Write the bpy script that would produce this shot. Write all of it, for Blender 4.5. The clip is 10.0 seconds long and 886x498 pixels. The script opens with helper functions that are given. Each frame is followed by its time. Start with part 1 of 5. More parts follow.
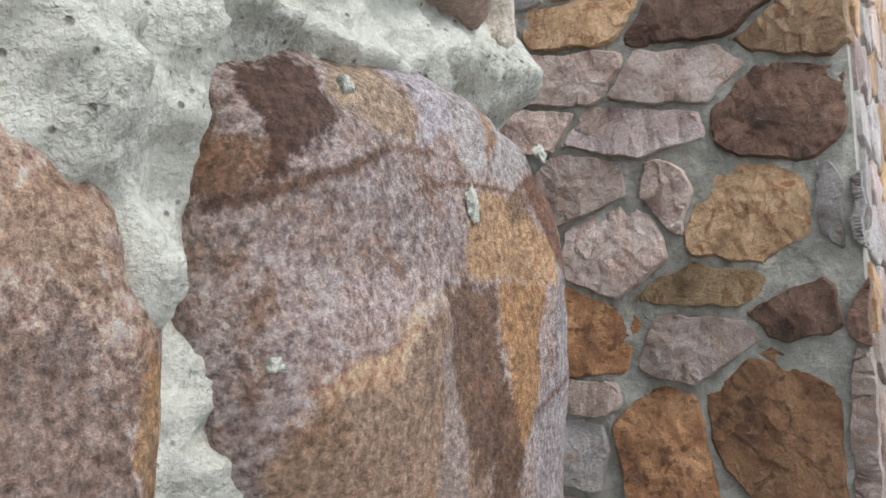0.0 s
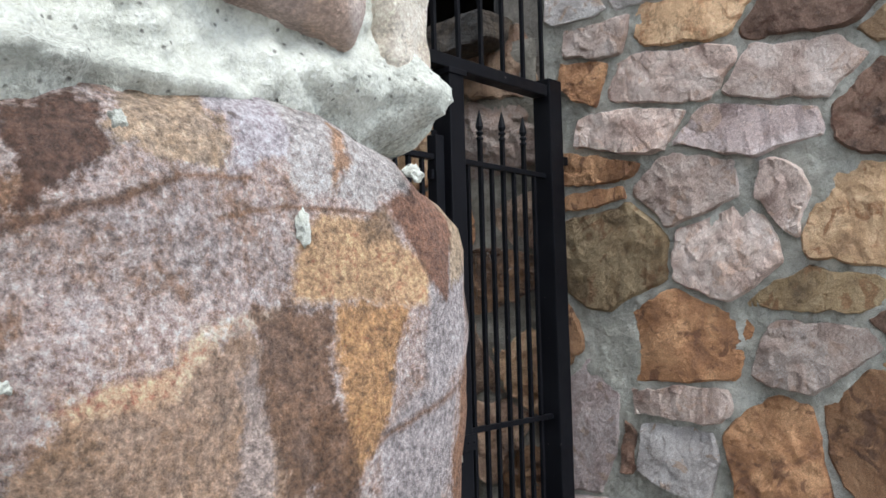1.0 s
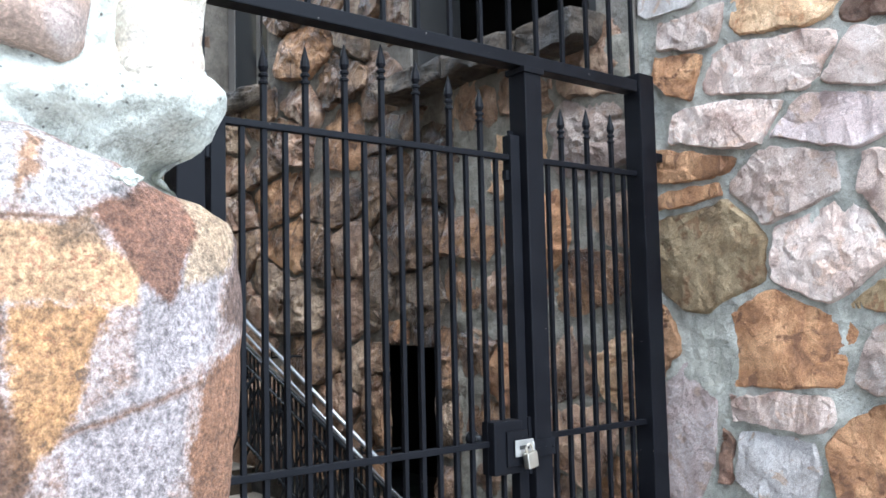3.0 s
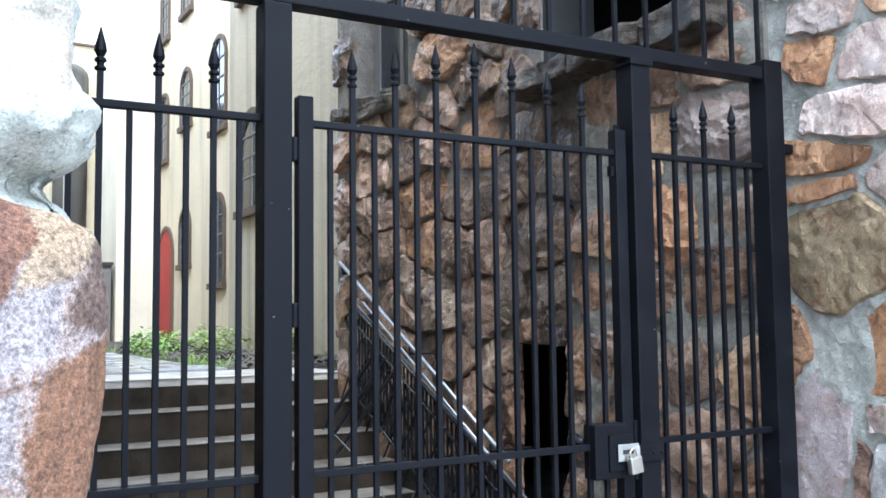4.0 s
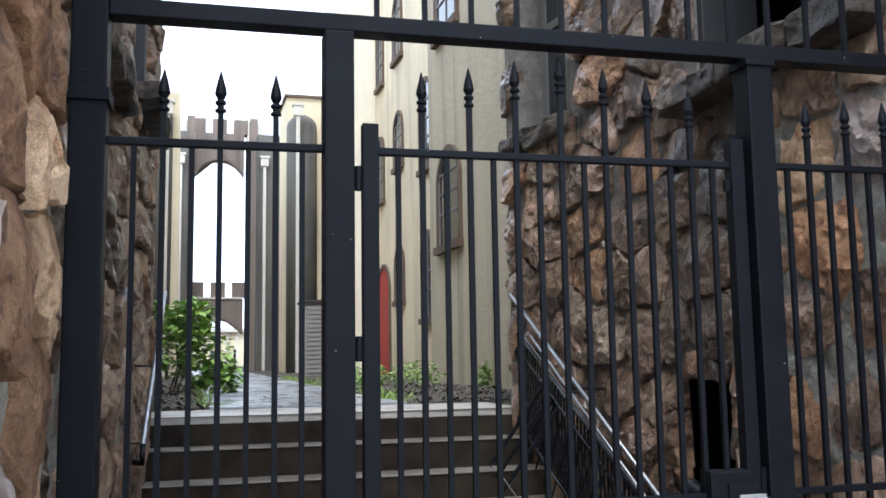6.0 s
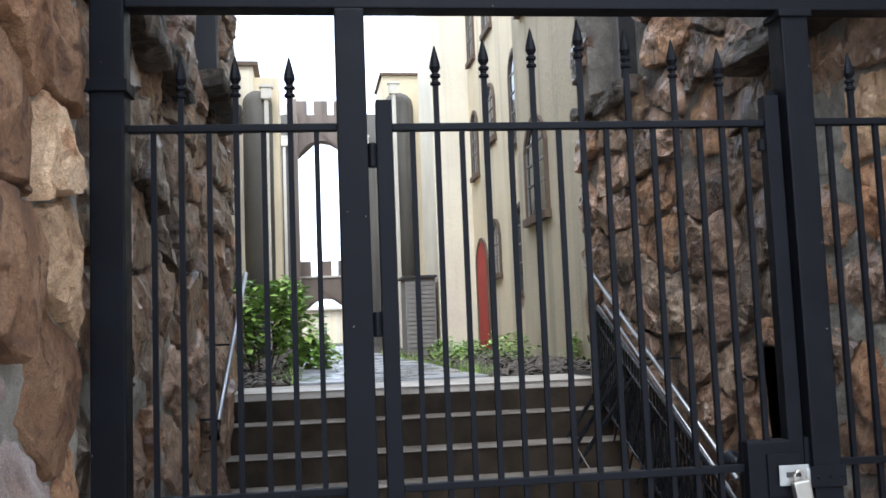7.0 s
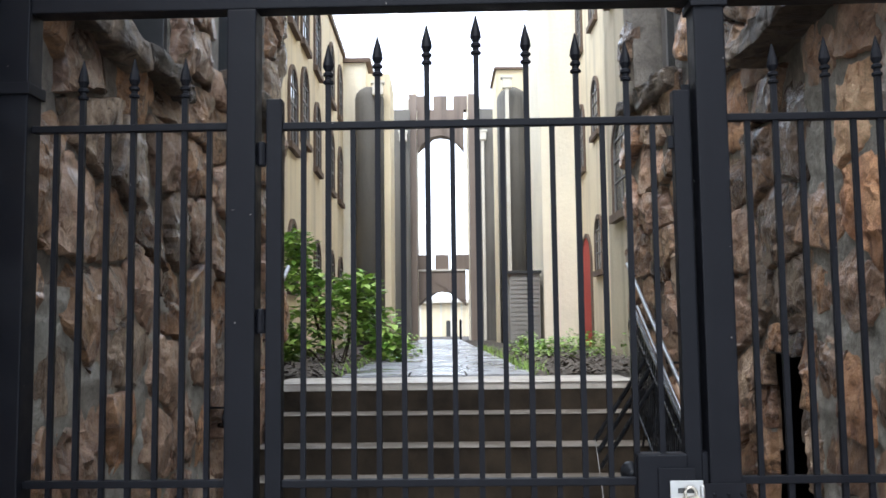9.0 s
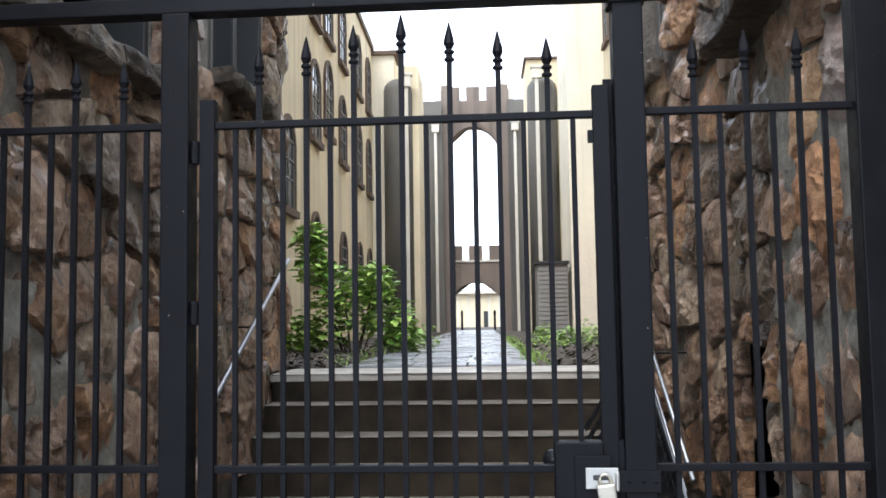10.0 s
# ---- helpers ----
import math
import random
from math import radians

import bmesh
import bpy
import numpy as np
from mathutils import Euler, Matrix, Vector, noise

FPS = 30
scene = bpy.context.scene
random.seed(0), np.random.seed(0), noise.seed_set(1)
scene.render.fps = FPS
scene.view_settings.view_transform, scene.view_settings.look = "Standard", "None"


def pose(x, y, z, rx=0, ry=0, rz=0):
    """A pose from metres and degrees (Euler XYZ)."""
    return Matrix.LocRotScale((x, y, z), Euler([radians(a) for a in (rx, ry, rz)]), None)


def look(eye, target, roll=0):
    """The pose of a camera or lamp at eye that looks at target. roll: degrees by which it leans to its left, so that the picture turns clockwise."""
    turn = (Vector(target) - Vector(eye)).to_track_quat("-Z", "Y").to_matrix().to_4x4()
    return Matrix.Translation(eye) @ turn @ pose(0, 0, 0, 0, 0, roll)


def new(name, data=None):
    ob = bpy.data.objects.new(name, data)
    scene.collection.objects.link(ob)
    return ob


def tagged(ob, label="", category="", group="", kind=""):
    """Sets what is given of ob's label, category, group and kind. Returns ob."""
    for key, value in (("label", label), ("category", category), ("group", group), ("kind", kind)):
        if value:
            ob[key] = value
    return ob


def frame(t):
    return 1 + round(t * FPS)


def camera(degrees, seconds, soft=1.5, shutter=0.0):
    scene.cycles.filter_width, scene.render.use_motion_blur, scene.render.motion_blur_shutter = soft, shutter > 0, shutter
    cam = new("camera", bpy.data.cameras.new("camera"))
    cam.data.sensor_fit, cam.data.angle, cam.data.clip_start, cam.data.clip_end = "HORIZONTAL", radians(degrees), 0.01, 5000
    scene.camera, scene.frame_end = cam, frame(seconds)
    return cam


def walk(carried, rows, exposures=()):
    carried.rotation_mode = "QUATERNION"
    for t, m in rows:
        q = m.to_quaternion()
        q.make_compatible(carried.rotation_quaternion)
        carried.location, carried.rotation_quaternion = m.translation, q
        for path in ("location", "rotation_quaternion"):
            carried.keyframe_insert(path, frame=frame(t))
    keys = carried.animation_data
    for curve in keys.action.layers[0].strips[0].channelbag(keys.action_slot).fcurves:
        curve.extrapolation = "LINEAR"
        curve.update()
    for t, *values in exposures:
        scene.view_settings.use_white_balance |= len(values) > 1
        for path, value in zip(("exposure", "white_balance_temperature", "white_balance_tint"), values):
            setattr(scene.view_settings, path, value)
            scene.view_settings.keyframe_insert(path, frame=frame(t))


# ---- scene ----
from mathutils import geometry

cam = camera(51.8, 10.0, soft=1.6)
PATH = [
    (0, (0.207, 0.009, 1.567), (1.927, 1.02, 1.705), -2.5),
    (0.5, (0.252, -0.074, 1.571), (1.898, 1.055, 1.69), -1.6),
    (1, (0.331, -0.174, 1.578), (1.86, 1.108, 1.718), -1.4),
    (1.5, (0.414, -0.217, 1.585), (1.888, 1.128, 1.72), -2.9),
    (2, (0.509, -0.244, 1.579), (1.926, 1.158, 1.746), -1.7),
    (2.2, (0.548, -0.263, 1.583), (1.904, 1.197, 1.751), -1.5),
    (3.3, (0.642, -0.488, 1.558), (1.834, 1.112, 1.692), -1.0),
    (3.5, (0.714, -0.522, 1.553), (1.789, 1.16, 1.677), -0.8),
    (4, (0.866, -0.588, 1.572), (1.819, 1.164, 1.725), -0.7),
    (4.5, (1.031, -0.662, 1.552), (1.888, 1.139, 1.705), -0.8),
    (5, (1.17, -0.665, 1.55), (1.943, 1.171, 1.737), -0.7),
    (5.5, (1.323, -0.641, 1.534), (1.914, 1.258, 1.75), -0.1),
    (6, (1.428, -0.613, 1.562), (1.907, 1.315, 1.796), -0.9),
    (7.5, (1.922, -0.676, 1.545), (2.03, 1.314, 1.713), -1.5),
    (8, (2.136, -0.649, 1.534), (2.148, 1.342, 1.721), -0.4),
    (8.5, (2.344, -0.648, 1.557), (2.348, 1.342, 1.759), -1.2),
    (9, (2.543, -0.679, 1.554), (2.489, 1.312, 1.731), -0.7),
    (9.5, (2.756, -0.734, 1.55), (2.668, 1.258, 1.702), -0.4),
    (10, (2.94, -0.744, 1.551), (2.792, 1.244, 1.709), -0.9),
]
walk(cam, [(t, look(eye, target, roll)) for t, eye, target, roll in PATH],
     [(0, 0.72, 6850, 10), (1, 1.1, 6550, 8), (2, 1.55, 6200, 7), (3.5, 2.2, 5800, 6), (4, 2.13, 5650, 6), (4.5, 1.92, 5700, 7), (5.5, 1.6, 5920, 8), (6, 1.38, 6020, 9), (7.5, 1.46, 6120, 10), (8.5, 1.54, 6250, 10), (9.5, 1.58, 6360, 10), (10, 1.52, 6380, 10)])

# ---- light ----
world = bpy.data.worlds.new("overcast")
scene.world = world
world.use_nodes = True
wn = world.node_tree.nodes
wl = world.node_tree.links
sky = wn.new("ShaderNodeTexSky")
sky.sky_type = "NISHITA"
sky.sun_disc = False
sky.sun_elevation = radians(58)
sky.sun_rotation = radians(200)
haze = wn.new("ShaderNodeMix")
haze.data_type = "RGBA"
haze.inputs[0].default_value = 0.85
haze.inputs[7].default_value = (8.1, 9.0, 10.4, 1)
wl.new(sky.outputs[0], haze.inputs[6])
wl.new(haze.outputs[2], wn["Background"].inputs[0])
wn["Background"].inputs[1].default_value = 0.13
sun = new("sun", bpy.data.lights.new("sun", "SUN"))
sun.data.energy = 1.0
sun.data.angle = radians(25)
sun.data.color = (1.0, 0.98, 0.96)
sun.matrix_world = look((-3, -13, 18), (0, 0, 0))
scene.view_settings.exposure = 0.0


# ---- materials ----
def shader(name, rough=0.7, metal=0.0):
    m = bpy.data.materials.new(name)
    m.use_nodes = True
    b = m.node_tree.nodes["Principled BSDF"]
    b.inputs["Roughness"].default_value = rough
    b.inputs["Metallic"].default_value = metal
    return m, m.node_tree.nodes, m.node_tree.links, b


def coords(n, l, scale, kind="Object"):
    tc = n.new("ShaderNodeTexCoord")
    mp = n.new("ShaderNodeMapping")
    mp.inputs["Scale"].default_value = scale if isinstance(scale, tuple) else (scale, scale, scale)
    l.new(tc.outputs[kind], mp.inputs[0])
    return mp.outputs[0]


def noise_node(n, l, vec, scale, detail=6, rough=0.6, distort=0.0):
    t = n.new("ShaderNodeTexNoise")
    t.inputs["Scale"].default_value = scale
    t.inputs["Detail"].default_value = detail
    t.inputs["Roughness"].default_value = rough
    t.inputs["Distortion"].default_value = distort
    l.new(vec, t.inputs["Vector"])
    return t.outputs[0]


def ramp(n, l, fac, stops):
    r = n.new("ShaderNodeValToRGB")
    while len(r.color_ramp.elements) < len(stops):
        r.color_ramp.elements.new(0.5)
    for e, (p, c) in zip(r.color_ramp.elements, stops):
        e.position = p
        e.color = (*c, 1) if len(c) == 3 else c
    l.new(fac, r.inputs[0])
    return r.outputs[0]


def mix(n, l, fac, a, b, mode="MIX"):
    m = n.new("ShaderNodeMix")
    m.data_type = "RGBA"
    m.blend_type = mode
    for sock, v in ((0, fac), (6, a), (7, b)):
        if isinstance(v, (int, float)):
            m.inputs[sock].default_value = v
        elif isinstance(v, tuple):
            m.inputs[sock].default_value = (*v, 1)
        else:
            l.new(v, m.inputs[sock])
    return m.outputs[2]


def bump(n, l, b, height, strength, dist, prev=None):
    k = n.new("ShaderNodeBump")
    k.inputs["Strength"].default_value = strength
    k.inputs["Distance"].default_value = dist
    l.new(height, k.inputs["Height"])
    if prev:
        l.new(prev, k.inputs["Normal"])
    l.new(k.outputs[0], b.inputs["Normal"])
    return k.outputs[0]


def grey(v):
    return (v, v, v)


def stone_material(name, dark, mid, light, vein, rough=0.75, grain=1.0, fine=1.0):
    """Sandstone: broad patches of three tones, thin iron veins and a salt-and-pepper grain."""
    m, n, l, b = shader(name, rough)
    v = coords(n, l, 1.0)
    info = n.new("ShaderNodeObjectInfo")
    shift = n.new("ShaderNodeVectorMath")
    shift.operation = "ADD"
    comb = n.new("ShaderNodeCombineXYZ")
    mul = n.new("ShaderNodeMath")
    mul.operation = "MULTIPLY"
    mul.inputs[1].default_value = 37.0
    l.new(info.outputs["Random"], mul.inputs[0])
    for k in range(3):
        l.new(mul.outputs[0], comb.inputs[k])
    l.new(v, shift.inputs[0])
    l.new(comb.outputs[0], shift.inputs[1])
    v = shift.outputs[0]
    broad = noise_node(n, l, v, 5.0 * fine, 8, 0.62, 0.6)
    col = ramp(n, l, broad, [(0.32, dark), (0.47, mid), (0.62, light), (0.72, mid)])
    patch = noise_node(n, l, v, 9.0 * fine, 5, 0.55, 1.2)
    col = mix(n, l, ramp(n, l, patch, [(0.56, grey(0)), (0.63, grey(0.8))]), col, vein)
    thin = noise_node(n, l, v, 3.2 * fine, 6, 0.55, 1.8)
    line = ramp(n, l, thin, [(0.488, grey(0)), (0.5, grey(0.4)), (0.512, grey(0))])
    col = mix(n, l, line, col, tuple(0.55 * c for c in dark))
    salt = noise_node(n, l, v, 240.0 * fine, 3, 0.7)
    col = mix(n, l, 0.85 * grain, col, ramp(n, l, salt, [(0.28, grey(0.30)), (0.5, grey(0.5)), (0.72, grey(0.82))]), "OVERLAY")
    tone = n.new("ShaderNodeHueSaturation")
    val = n.new("ShaderNodeMapRange")
    val.inputs[3].default_value = 0.62
    val.inputs[4].default_value = 1.35
    l.new(info.outputs["Random"], val.inputs[0])
    l.new(val.outputs[0], tone.inputs["Value"])
    l.new(col, tone.inputs["Color"])
    l.new(tone.outputs[0], b.inputs["Base Color"])
    rr = ramp(n, l, broad, [(0.3, grey(rough - 0.14)), (0.7, grey(min(1, rough + 0.12)))])
    l.new(rr, b.inputs["Roughness"])
    coarse = noise_node(n, l, v, 14.0 * fine, 9, 0.66, 0.4)
    k = bump(n, l, b, coarse, 0.9, 0.045 / fine)
    k = bump(n, l, b, noise_node(n, l, v, 46.0 * fine, 8, 0.7, 0.8), 0.8, 0.014, k)
    bump(n, l, b, salt, 0.35, 0.003, k)
    if rough < 0.5:
        b.inputs["Coat Weight"].default_value = 0.28
        b.inputs["Coat Roughness"].default_value = 0.18
    return m


PINK = stone_material("pink_sandstone", (0.30, 0.20, 0.165), (0.54, 0.41, 0.35), (0.68, 0.56, 0.50), (0.50, 0.34, 0.26))
RUST = stone_material("rust_sandstone", (0.175, 0.080, 0.041), (0.366, 0.179, 0.085), (0.527, 0.293, 0.154), (0.146, 0.066, 0.036))
TAN = stone_material("tan_sandstone", (0.322, 0.191, 0.102), (0.586, 0.366, 0.205), (0.732, 0.498, 0.307), (0.352, 0.161, 0.073))
OLIVE = stone_material("olive_sandstone", (0.19, 0.125, 0.066), (0.36, 0.245, 0.130), (0.48, 0.355, 0.21), (0.264, 0.132, 0.059))
MAUVE = stone_material("mauve_sandstone", (0.27, 0.19, 0.17), (0.48, 0.37, 0.345), (0.60, 0.50, 0.48), (0.44, 0.31, 0.24))
PALE = stone_material("pale_sandstone", (0.32, 0.28, 0.26), (0.48, 0.44, 0.42), (0.58, 0.54, 0.52), (0.40, 0.28, 0.2))
CREAM = stone_material("cream_sandstone", (0.36, 0.29, 0.22), (0.56, 0.48, 0.385), (0.64, 0.565, 0.47), (0.50, 0.38, 0.28))
DARK = stone_material("dark_brown_sandstone", (0.084, 0.048, 0.034), (0.192, 0.108, 0.072), (0.300, 0.180, 0.132), (0.132, 0.060, 0.036))
# Wet, glossy stone; its darker tones also carry the shade of the passage.
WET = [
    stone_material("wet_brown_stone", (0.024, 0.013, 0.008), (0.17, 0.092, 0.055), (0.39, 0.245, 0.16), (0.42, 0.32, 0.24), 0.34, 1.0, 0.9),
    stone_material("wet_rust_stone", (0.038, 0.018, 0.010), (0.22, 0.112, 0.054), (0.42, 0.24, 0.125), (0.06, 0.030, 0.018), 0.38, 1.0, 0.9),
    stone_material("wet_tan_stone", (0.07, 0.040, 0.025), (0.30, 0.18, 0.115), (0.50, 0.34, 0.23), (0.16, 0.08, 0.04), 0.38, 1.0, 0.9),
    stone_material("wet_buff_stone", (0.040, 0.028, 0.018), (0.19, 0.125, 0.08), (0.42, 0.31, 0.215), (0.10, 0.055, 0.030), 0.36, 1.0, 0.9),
    # Darkest tone, added to put more shade into the east wall.
    stone_material("wet_shade_umber_stone", (0.016, 0.010, 0.007), (0.105, 0.058, 0.033), (0.27, 0.17, 0.10), (0.05, 0.026, 0.015), 0.32, 1.0, 0.9),
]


def patched_stone(name, base, stains, rough=0.82):
    """Speckled sandstone with iron stains: each stain is a colour, a strength, a wander and the corners (x, z) of a convex patch."""
    m, n, l, b = shader(name, rough)
    v = coords(n, l, 1.0)
    wander = noise_node(n, l, v, 26, 7, 0.68)
    wide = noise_node(n, l, v, 11, 6, 0.62, 0.5)
    fleck = noise_node(n, l, v, 150, 6, 0.75)
    col = ramp(n, l, wide, [(0.3, tuple(0.66 * c for c in base)), (0.5, base), (0.7, tuple(min(1, 1.2 * c) for c in base))])
    blotch = noise_node(n, l, v, 34, 7, 0.72, 0.3)
    col = mix(n, l, ramp(n, l, blotch, [(0.52, grey(0)), (0.66, grey(0.6))]), col, (0.56, 0.48, 0.47))
    col = mix(n, l, ramp(n, l, blotch, [(0.36, grey(0.8)), (0.49, grey(0))]), col, (0.31, 0.17, 0.10))
    col = mix(n, l, ramp(n, l, fleck, [(0.54, grey(0)), (0.62, grey(0.6))]), col, (0.68, 0.61, 0.58))
    col = mix(n, l, ramp(n, l, fleck, [(0.38, grey(0.75)), (0.48, grey(0))]), col, (0.25, 0.135, 0.085))
    bend = n.new("ShaderNodeTexNoise")
    bend.inputs["Scale"].default_value = 30
    bend.inputs["Detail"].default_value = 8
    bend.inputs["Roughness"].default_value = 0.7
    l.new(v, bend.inputs["Vector"])
    off = n.new("ShaderNodeVectorMath")
    off.operation = "SUBTRACT"
    off.inputs[1].default_value = (0.5, 0.5, 0.5)
    l.new(bend.outputs[1], off.inputs[0])
    for tone, amount, stray, corners in stains:
        at = n.new("ShaderNodeVectorMath")
        at.operation = "MULTIPLY_ADD"
        at.inputs[1].default_value = (3.2 * stray, 3.2 * stray, 3.2 * stray)
        l.new(off.outputs[0], at.inputs[0])
        l.new(v, at.inputs[2])
        area = sum(x0 * z1 - x1 * z0 for (x0, z0), (x1, z1) in zip(corners, corners[1:] + corners[:1]))
        out = None
        for (x0, z0), (x1, z1) in zip(corners, corners[1:] + corners[:1]):
            nx, nz = (z1 - z0, x0 - x1) if area > 0 else (z0 - z1, x1 - x0)
            s = math.hypot(nx, nz)
            dot = n.new("ShaderNodeVectorMath")
            dot.operation = "DOT_PRODUCT"
            dot.inputs[1].default_value = (nx / s, 0, nz / s)
            l.new(at.outputs[0], dot.inputs[0])
            sub = n.new("ShaderNodeMath")
            sub.operation = "SUBTRACT"
            sub.inputs[1].default_value = (nx * x0 + nz * z0) / s
            l.new(dot.outputs["Value"], sub.inputs[0])
            if out is None:
                out = sub.outputs[0]
            else:
                top = n.new("ShaderNodeMath")
                top.operation = "MAXIMUM"
                l.new(out, top.inputs[0])
                l.new(sub.outputs[0], top.inputs[1])
                out = top.outputs[0]
        fade = n.new("ShaderNodeMapRange")
        half = 0.5 * min(0.022, 2.0 * stray)
        fade.inputs[1].default_value = half - min(0.0035, 0.6 * stray + 0.0004)
        fade.inputs[2].default_value = half + min(0.0035, 0.6 * stray + 0.0004)
        fade.inputs[3].default_value = amount
        fade.inputs[4].default_value = 0.0
        ragged = n.new("ShaderNodeMath")
        ragged.operation = "MULTIPLY_ADD"
        ragged.inputs[1].default_value = min(0.022, 2.0 * stray)
        l.new(fleck, ragged.inputs[0])
        l.new(out, ragged.inputs[2])
        l.new(ragged.outputs[0], fade.inputs[0])
        shade = mix(n, l, ramp(n, l, wander, [(0.35, grey(0)), (0.65, grey(1))]), tuple(0.72 * c for c in tone), tuple(min(1, 1.2 * c) for c in tone))
        shade = mix(n, l, ramp(n, l, fleck, [(0.34, grey(0.5)), (0.5, grey(0))]), shade, tuple(0.5 * c for c in tone))
        shade = mix(n, l, ramp(n, l, fleck, [(0.54, grey(0)), (0.66, grey(0.35))]), shade, tuple(min(1, 1.5 * c + 0.04) for c in tone))
        col = mix(n, l, fade.outputs[0], col, shade)
    salt = noise_node(n, l, v, 360, 5, 0.8)
    mid = noise_node(n, l, v, 170, 5, 0.75)
    col = mix(n, l, 0.5, col, ramp(n, l, salt, [(0.36, grey(0.24)), (0.5, grey(0.5)), (0.64, grey(0.78))]), "OVERLAY")
    col = mix(n, l, 0.78, col, ramp(n, l, mid, [(0.36, grey(0.16)), (0.5, grey(0.54)), (0.64, grey(0.90))]), "OVERLAY")
    col = mix(n, l, ramp(n, l, noise_node(n, l, v, 48, 6, 0.7), [(0.30, grey(0.8)), (0.36, grey(0))]), col, (0.12, 0.075, 0.055))
    l.new(col, b.inputs["Base Color"])
    k = bump(n, l, b, noise_node(n, l, v, 16, 9, 0.68, 0.4), 0.9, 0.03)
    k = bump(n, l, b, noise_node(n, l, v, 60, 8, 0.7), 0.8, 0.010, k)
    k = bump(n, l, b, mid, 1.0, 0.010, k)
    bump(n, l, b, salt, 0.4, 0.0018, k)
    return m


def mortar_material(name, a, c, rough=0.9, dist=0.012):
    m, n, l, b = shader(name, rough)
    v = coords(n, l, 1.0)
    big = noise_node(n, l, v, 6, 7, 0.6)
    col = ramp(n, l, big, [(0.3, a), (0.65, c)])
    sand = noise_node(n, l, v, 300, 3, 0.7)
    col = mix(n, l, 0.6, col, ramp(n, l, sand, [(0.3, grey(0.32)), (0.5, grey(0.5)), (0.72, grey(0.72))]), "OVERLAY")
    gritty = ramp(n, l, noise_node(n, l, v, 15, 7, 0.65, 0.6), [(0.45, grey(0)), (0.60, grey(0.55))])
    col = mix(n, l, gritty, col, mix(n, l, ramp(n, l, noise_node(n, l, v, 210, 3, 0.8), [(0.4, grey(0)), (0.6, grey(1))]), tuple(0.32 * x for x in a), tuple(0.85 * x for x in c)))
    pit = n.new("ShaderNodeTexVoronoi")
    pit.inputs["Scale"].default_value = 75
    l.new(v, pit.inputs["Vector"])
    col = mix(n, l, ramp(n, l, noise_node(n, l, v, 4.5, 7, 0.7, 0.5), [(0.52, grey(0)), (0.68, grey(0.45))]), col, tuple(0.42 * x for x in a))
    hole = ramp(n, l, pit.outputs[0], [(0.0, grey(1)), (0.10, grey(0.6)), (0.16, grey(0))])
    col = mix(n, l, hole, col, (0.10, 0.09, 0.08))
    l.new(col, b.inputs["Base Color"])
    med = noise_node(n, l, v, 26, 8, 0.62)
    k = bump(n, l, b, med, 0.9, 1.5 * dist)
    k = bump(n, l, b, hole, 0.6, -0.004, k)
    bump(n, l, b, sand, 0.6, 0.003, k)
    return m


MORTAR = mortar_material("grey_lime_mortar", (0.27, 0.262, 0.222), (0.51, 0.497, 0.44))
MORTAR_PALE = mortar_material("pale_lime_mortar", (0.42, 0.418, 0.355), (0.69, 0.685, 0.605))
# Ledge stone, near black and much darker than the wall stones.
LEDGE = stone_material("near_black_ledge_stone", (0.016, 0.012, 0.009), (0.070, 0.052, 0.037), (0.19, 0.145, 0.105), (0.032, 0.023, 0.016), 0.6)
MORTAR_WARM = mortar_material("sandy_lime_mortar", (0.24, 0.205, 0.16), (0.46, 0.41, 0.335))
MORTAR_DAMP = mortar_material("damp_lime_mortar", (0.17, 0.155, 0.125), (0.38, 0.35, 0.295))
# Damp mortar, darkened further to hold the shade of the passage.
MORTAR_WET = mortar_material("damp_shaded_mortar", (0.07, 0.06, 0.05), (0.24, 0.215, 0.18), 0.6)


def paint_material(name, base, rough=0.42):
    """Black gate paint with faint dust, scuffs and brush marks."""
    m, n, l, b = shader(name, rough)
    v = coords(n, l, 1.0)
    dust = noise_node(n, l, v, 7, 7, 0.65)
    col = mix(n, l, ramp(n, l, dust, [(0.45, grey(0)), (0.75, grey(0.35))]), base, tuple(2.0 * c + 0.006 for c in base))
    chip = noise_node(n, l, v, 55, 2, 0.5)
    col = mix(n, l, ramp(n, l, chip, [(0.775, grey(0)), (0.785, grey(1))]), col, (0.22, 0.20, 0.18))
    l.new(col, b.inputs["Base Color"])
    l.new(ramp(n, l, dust, [(0.3, grey(rough - 0.1)), (0.7, grey(rough + 0.2))]), b.inputs["Roughness"])
    b.inputs["Specular IOR Level"].default_value = 0.14
    bump(n, l, b, noise_node(n, l, v, 120, 4, 0.6), 0.15, 0.002)
    return m


IRON = paint_material("black_gate_paint", (0.0038, 0.0042, 0.0062), 0.5)
IRON_RAIL = paint_material("wet_black_rail_paint", (0.010, 0.011, 0.013), 0.2)


def metal_material(name, base, rough):
    m, n, l, b = shader(name, rough, 1.0)
    v = coords(n, l, 1.0)
    w = noise_node(n, l, v, 60, 5, 0.6)
    l.new(mix(n, l, w, tuple(0.7 * c for c in base), base), b.inputs["Base Color"])
    l.new(ramp(n, l, w, [(0.3, grey(rough - 0.08)), (0.7, grey(rough + 0.15))]), b.inputs["Roughness"])
    return m


PADLOCK = metal_material("worn_nickel", (0.66, 0.62, 0.54), 0.42)
STEEL = metal_material("galvanised_steel", (0.60, 0.60, 0.58), 0.48)
# Pale steel for wet rails: the sky's sheen is put into the colour.
RAIL_SHEEN = metal_material("wet_sheen_steel", (0.42, 0.43, 0.45), 0.42)


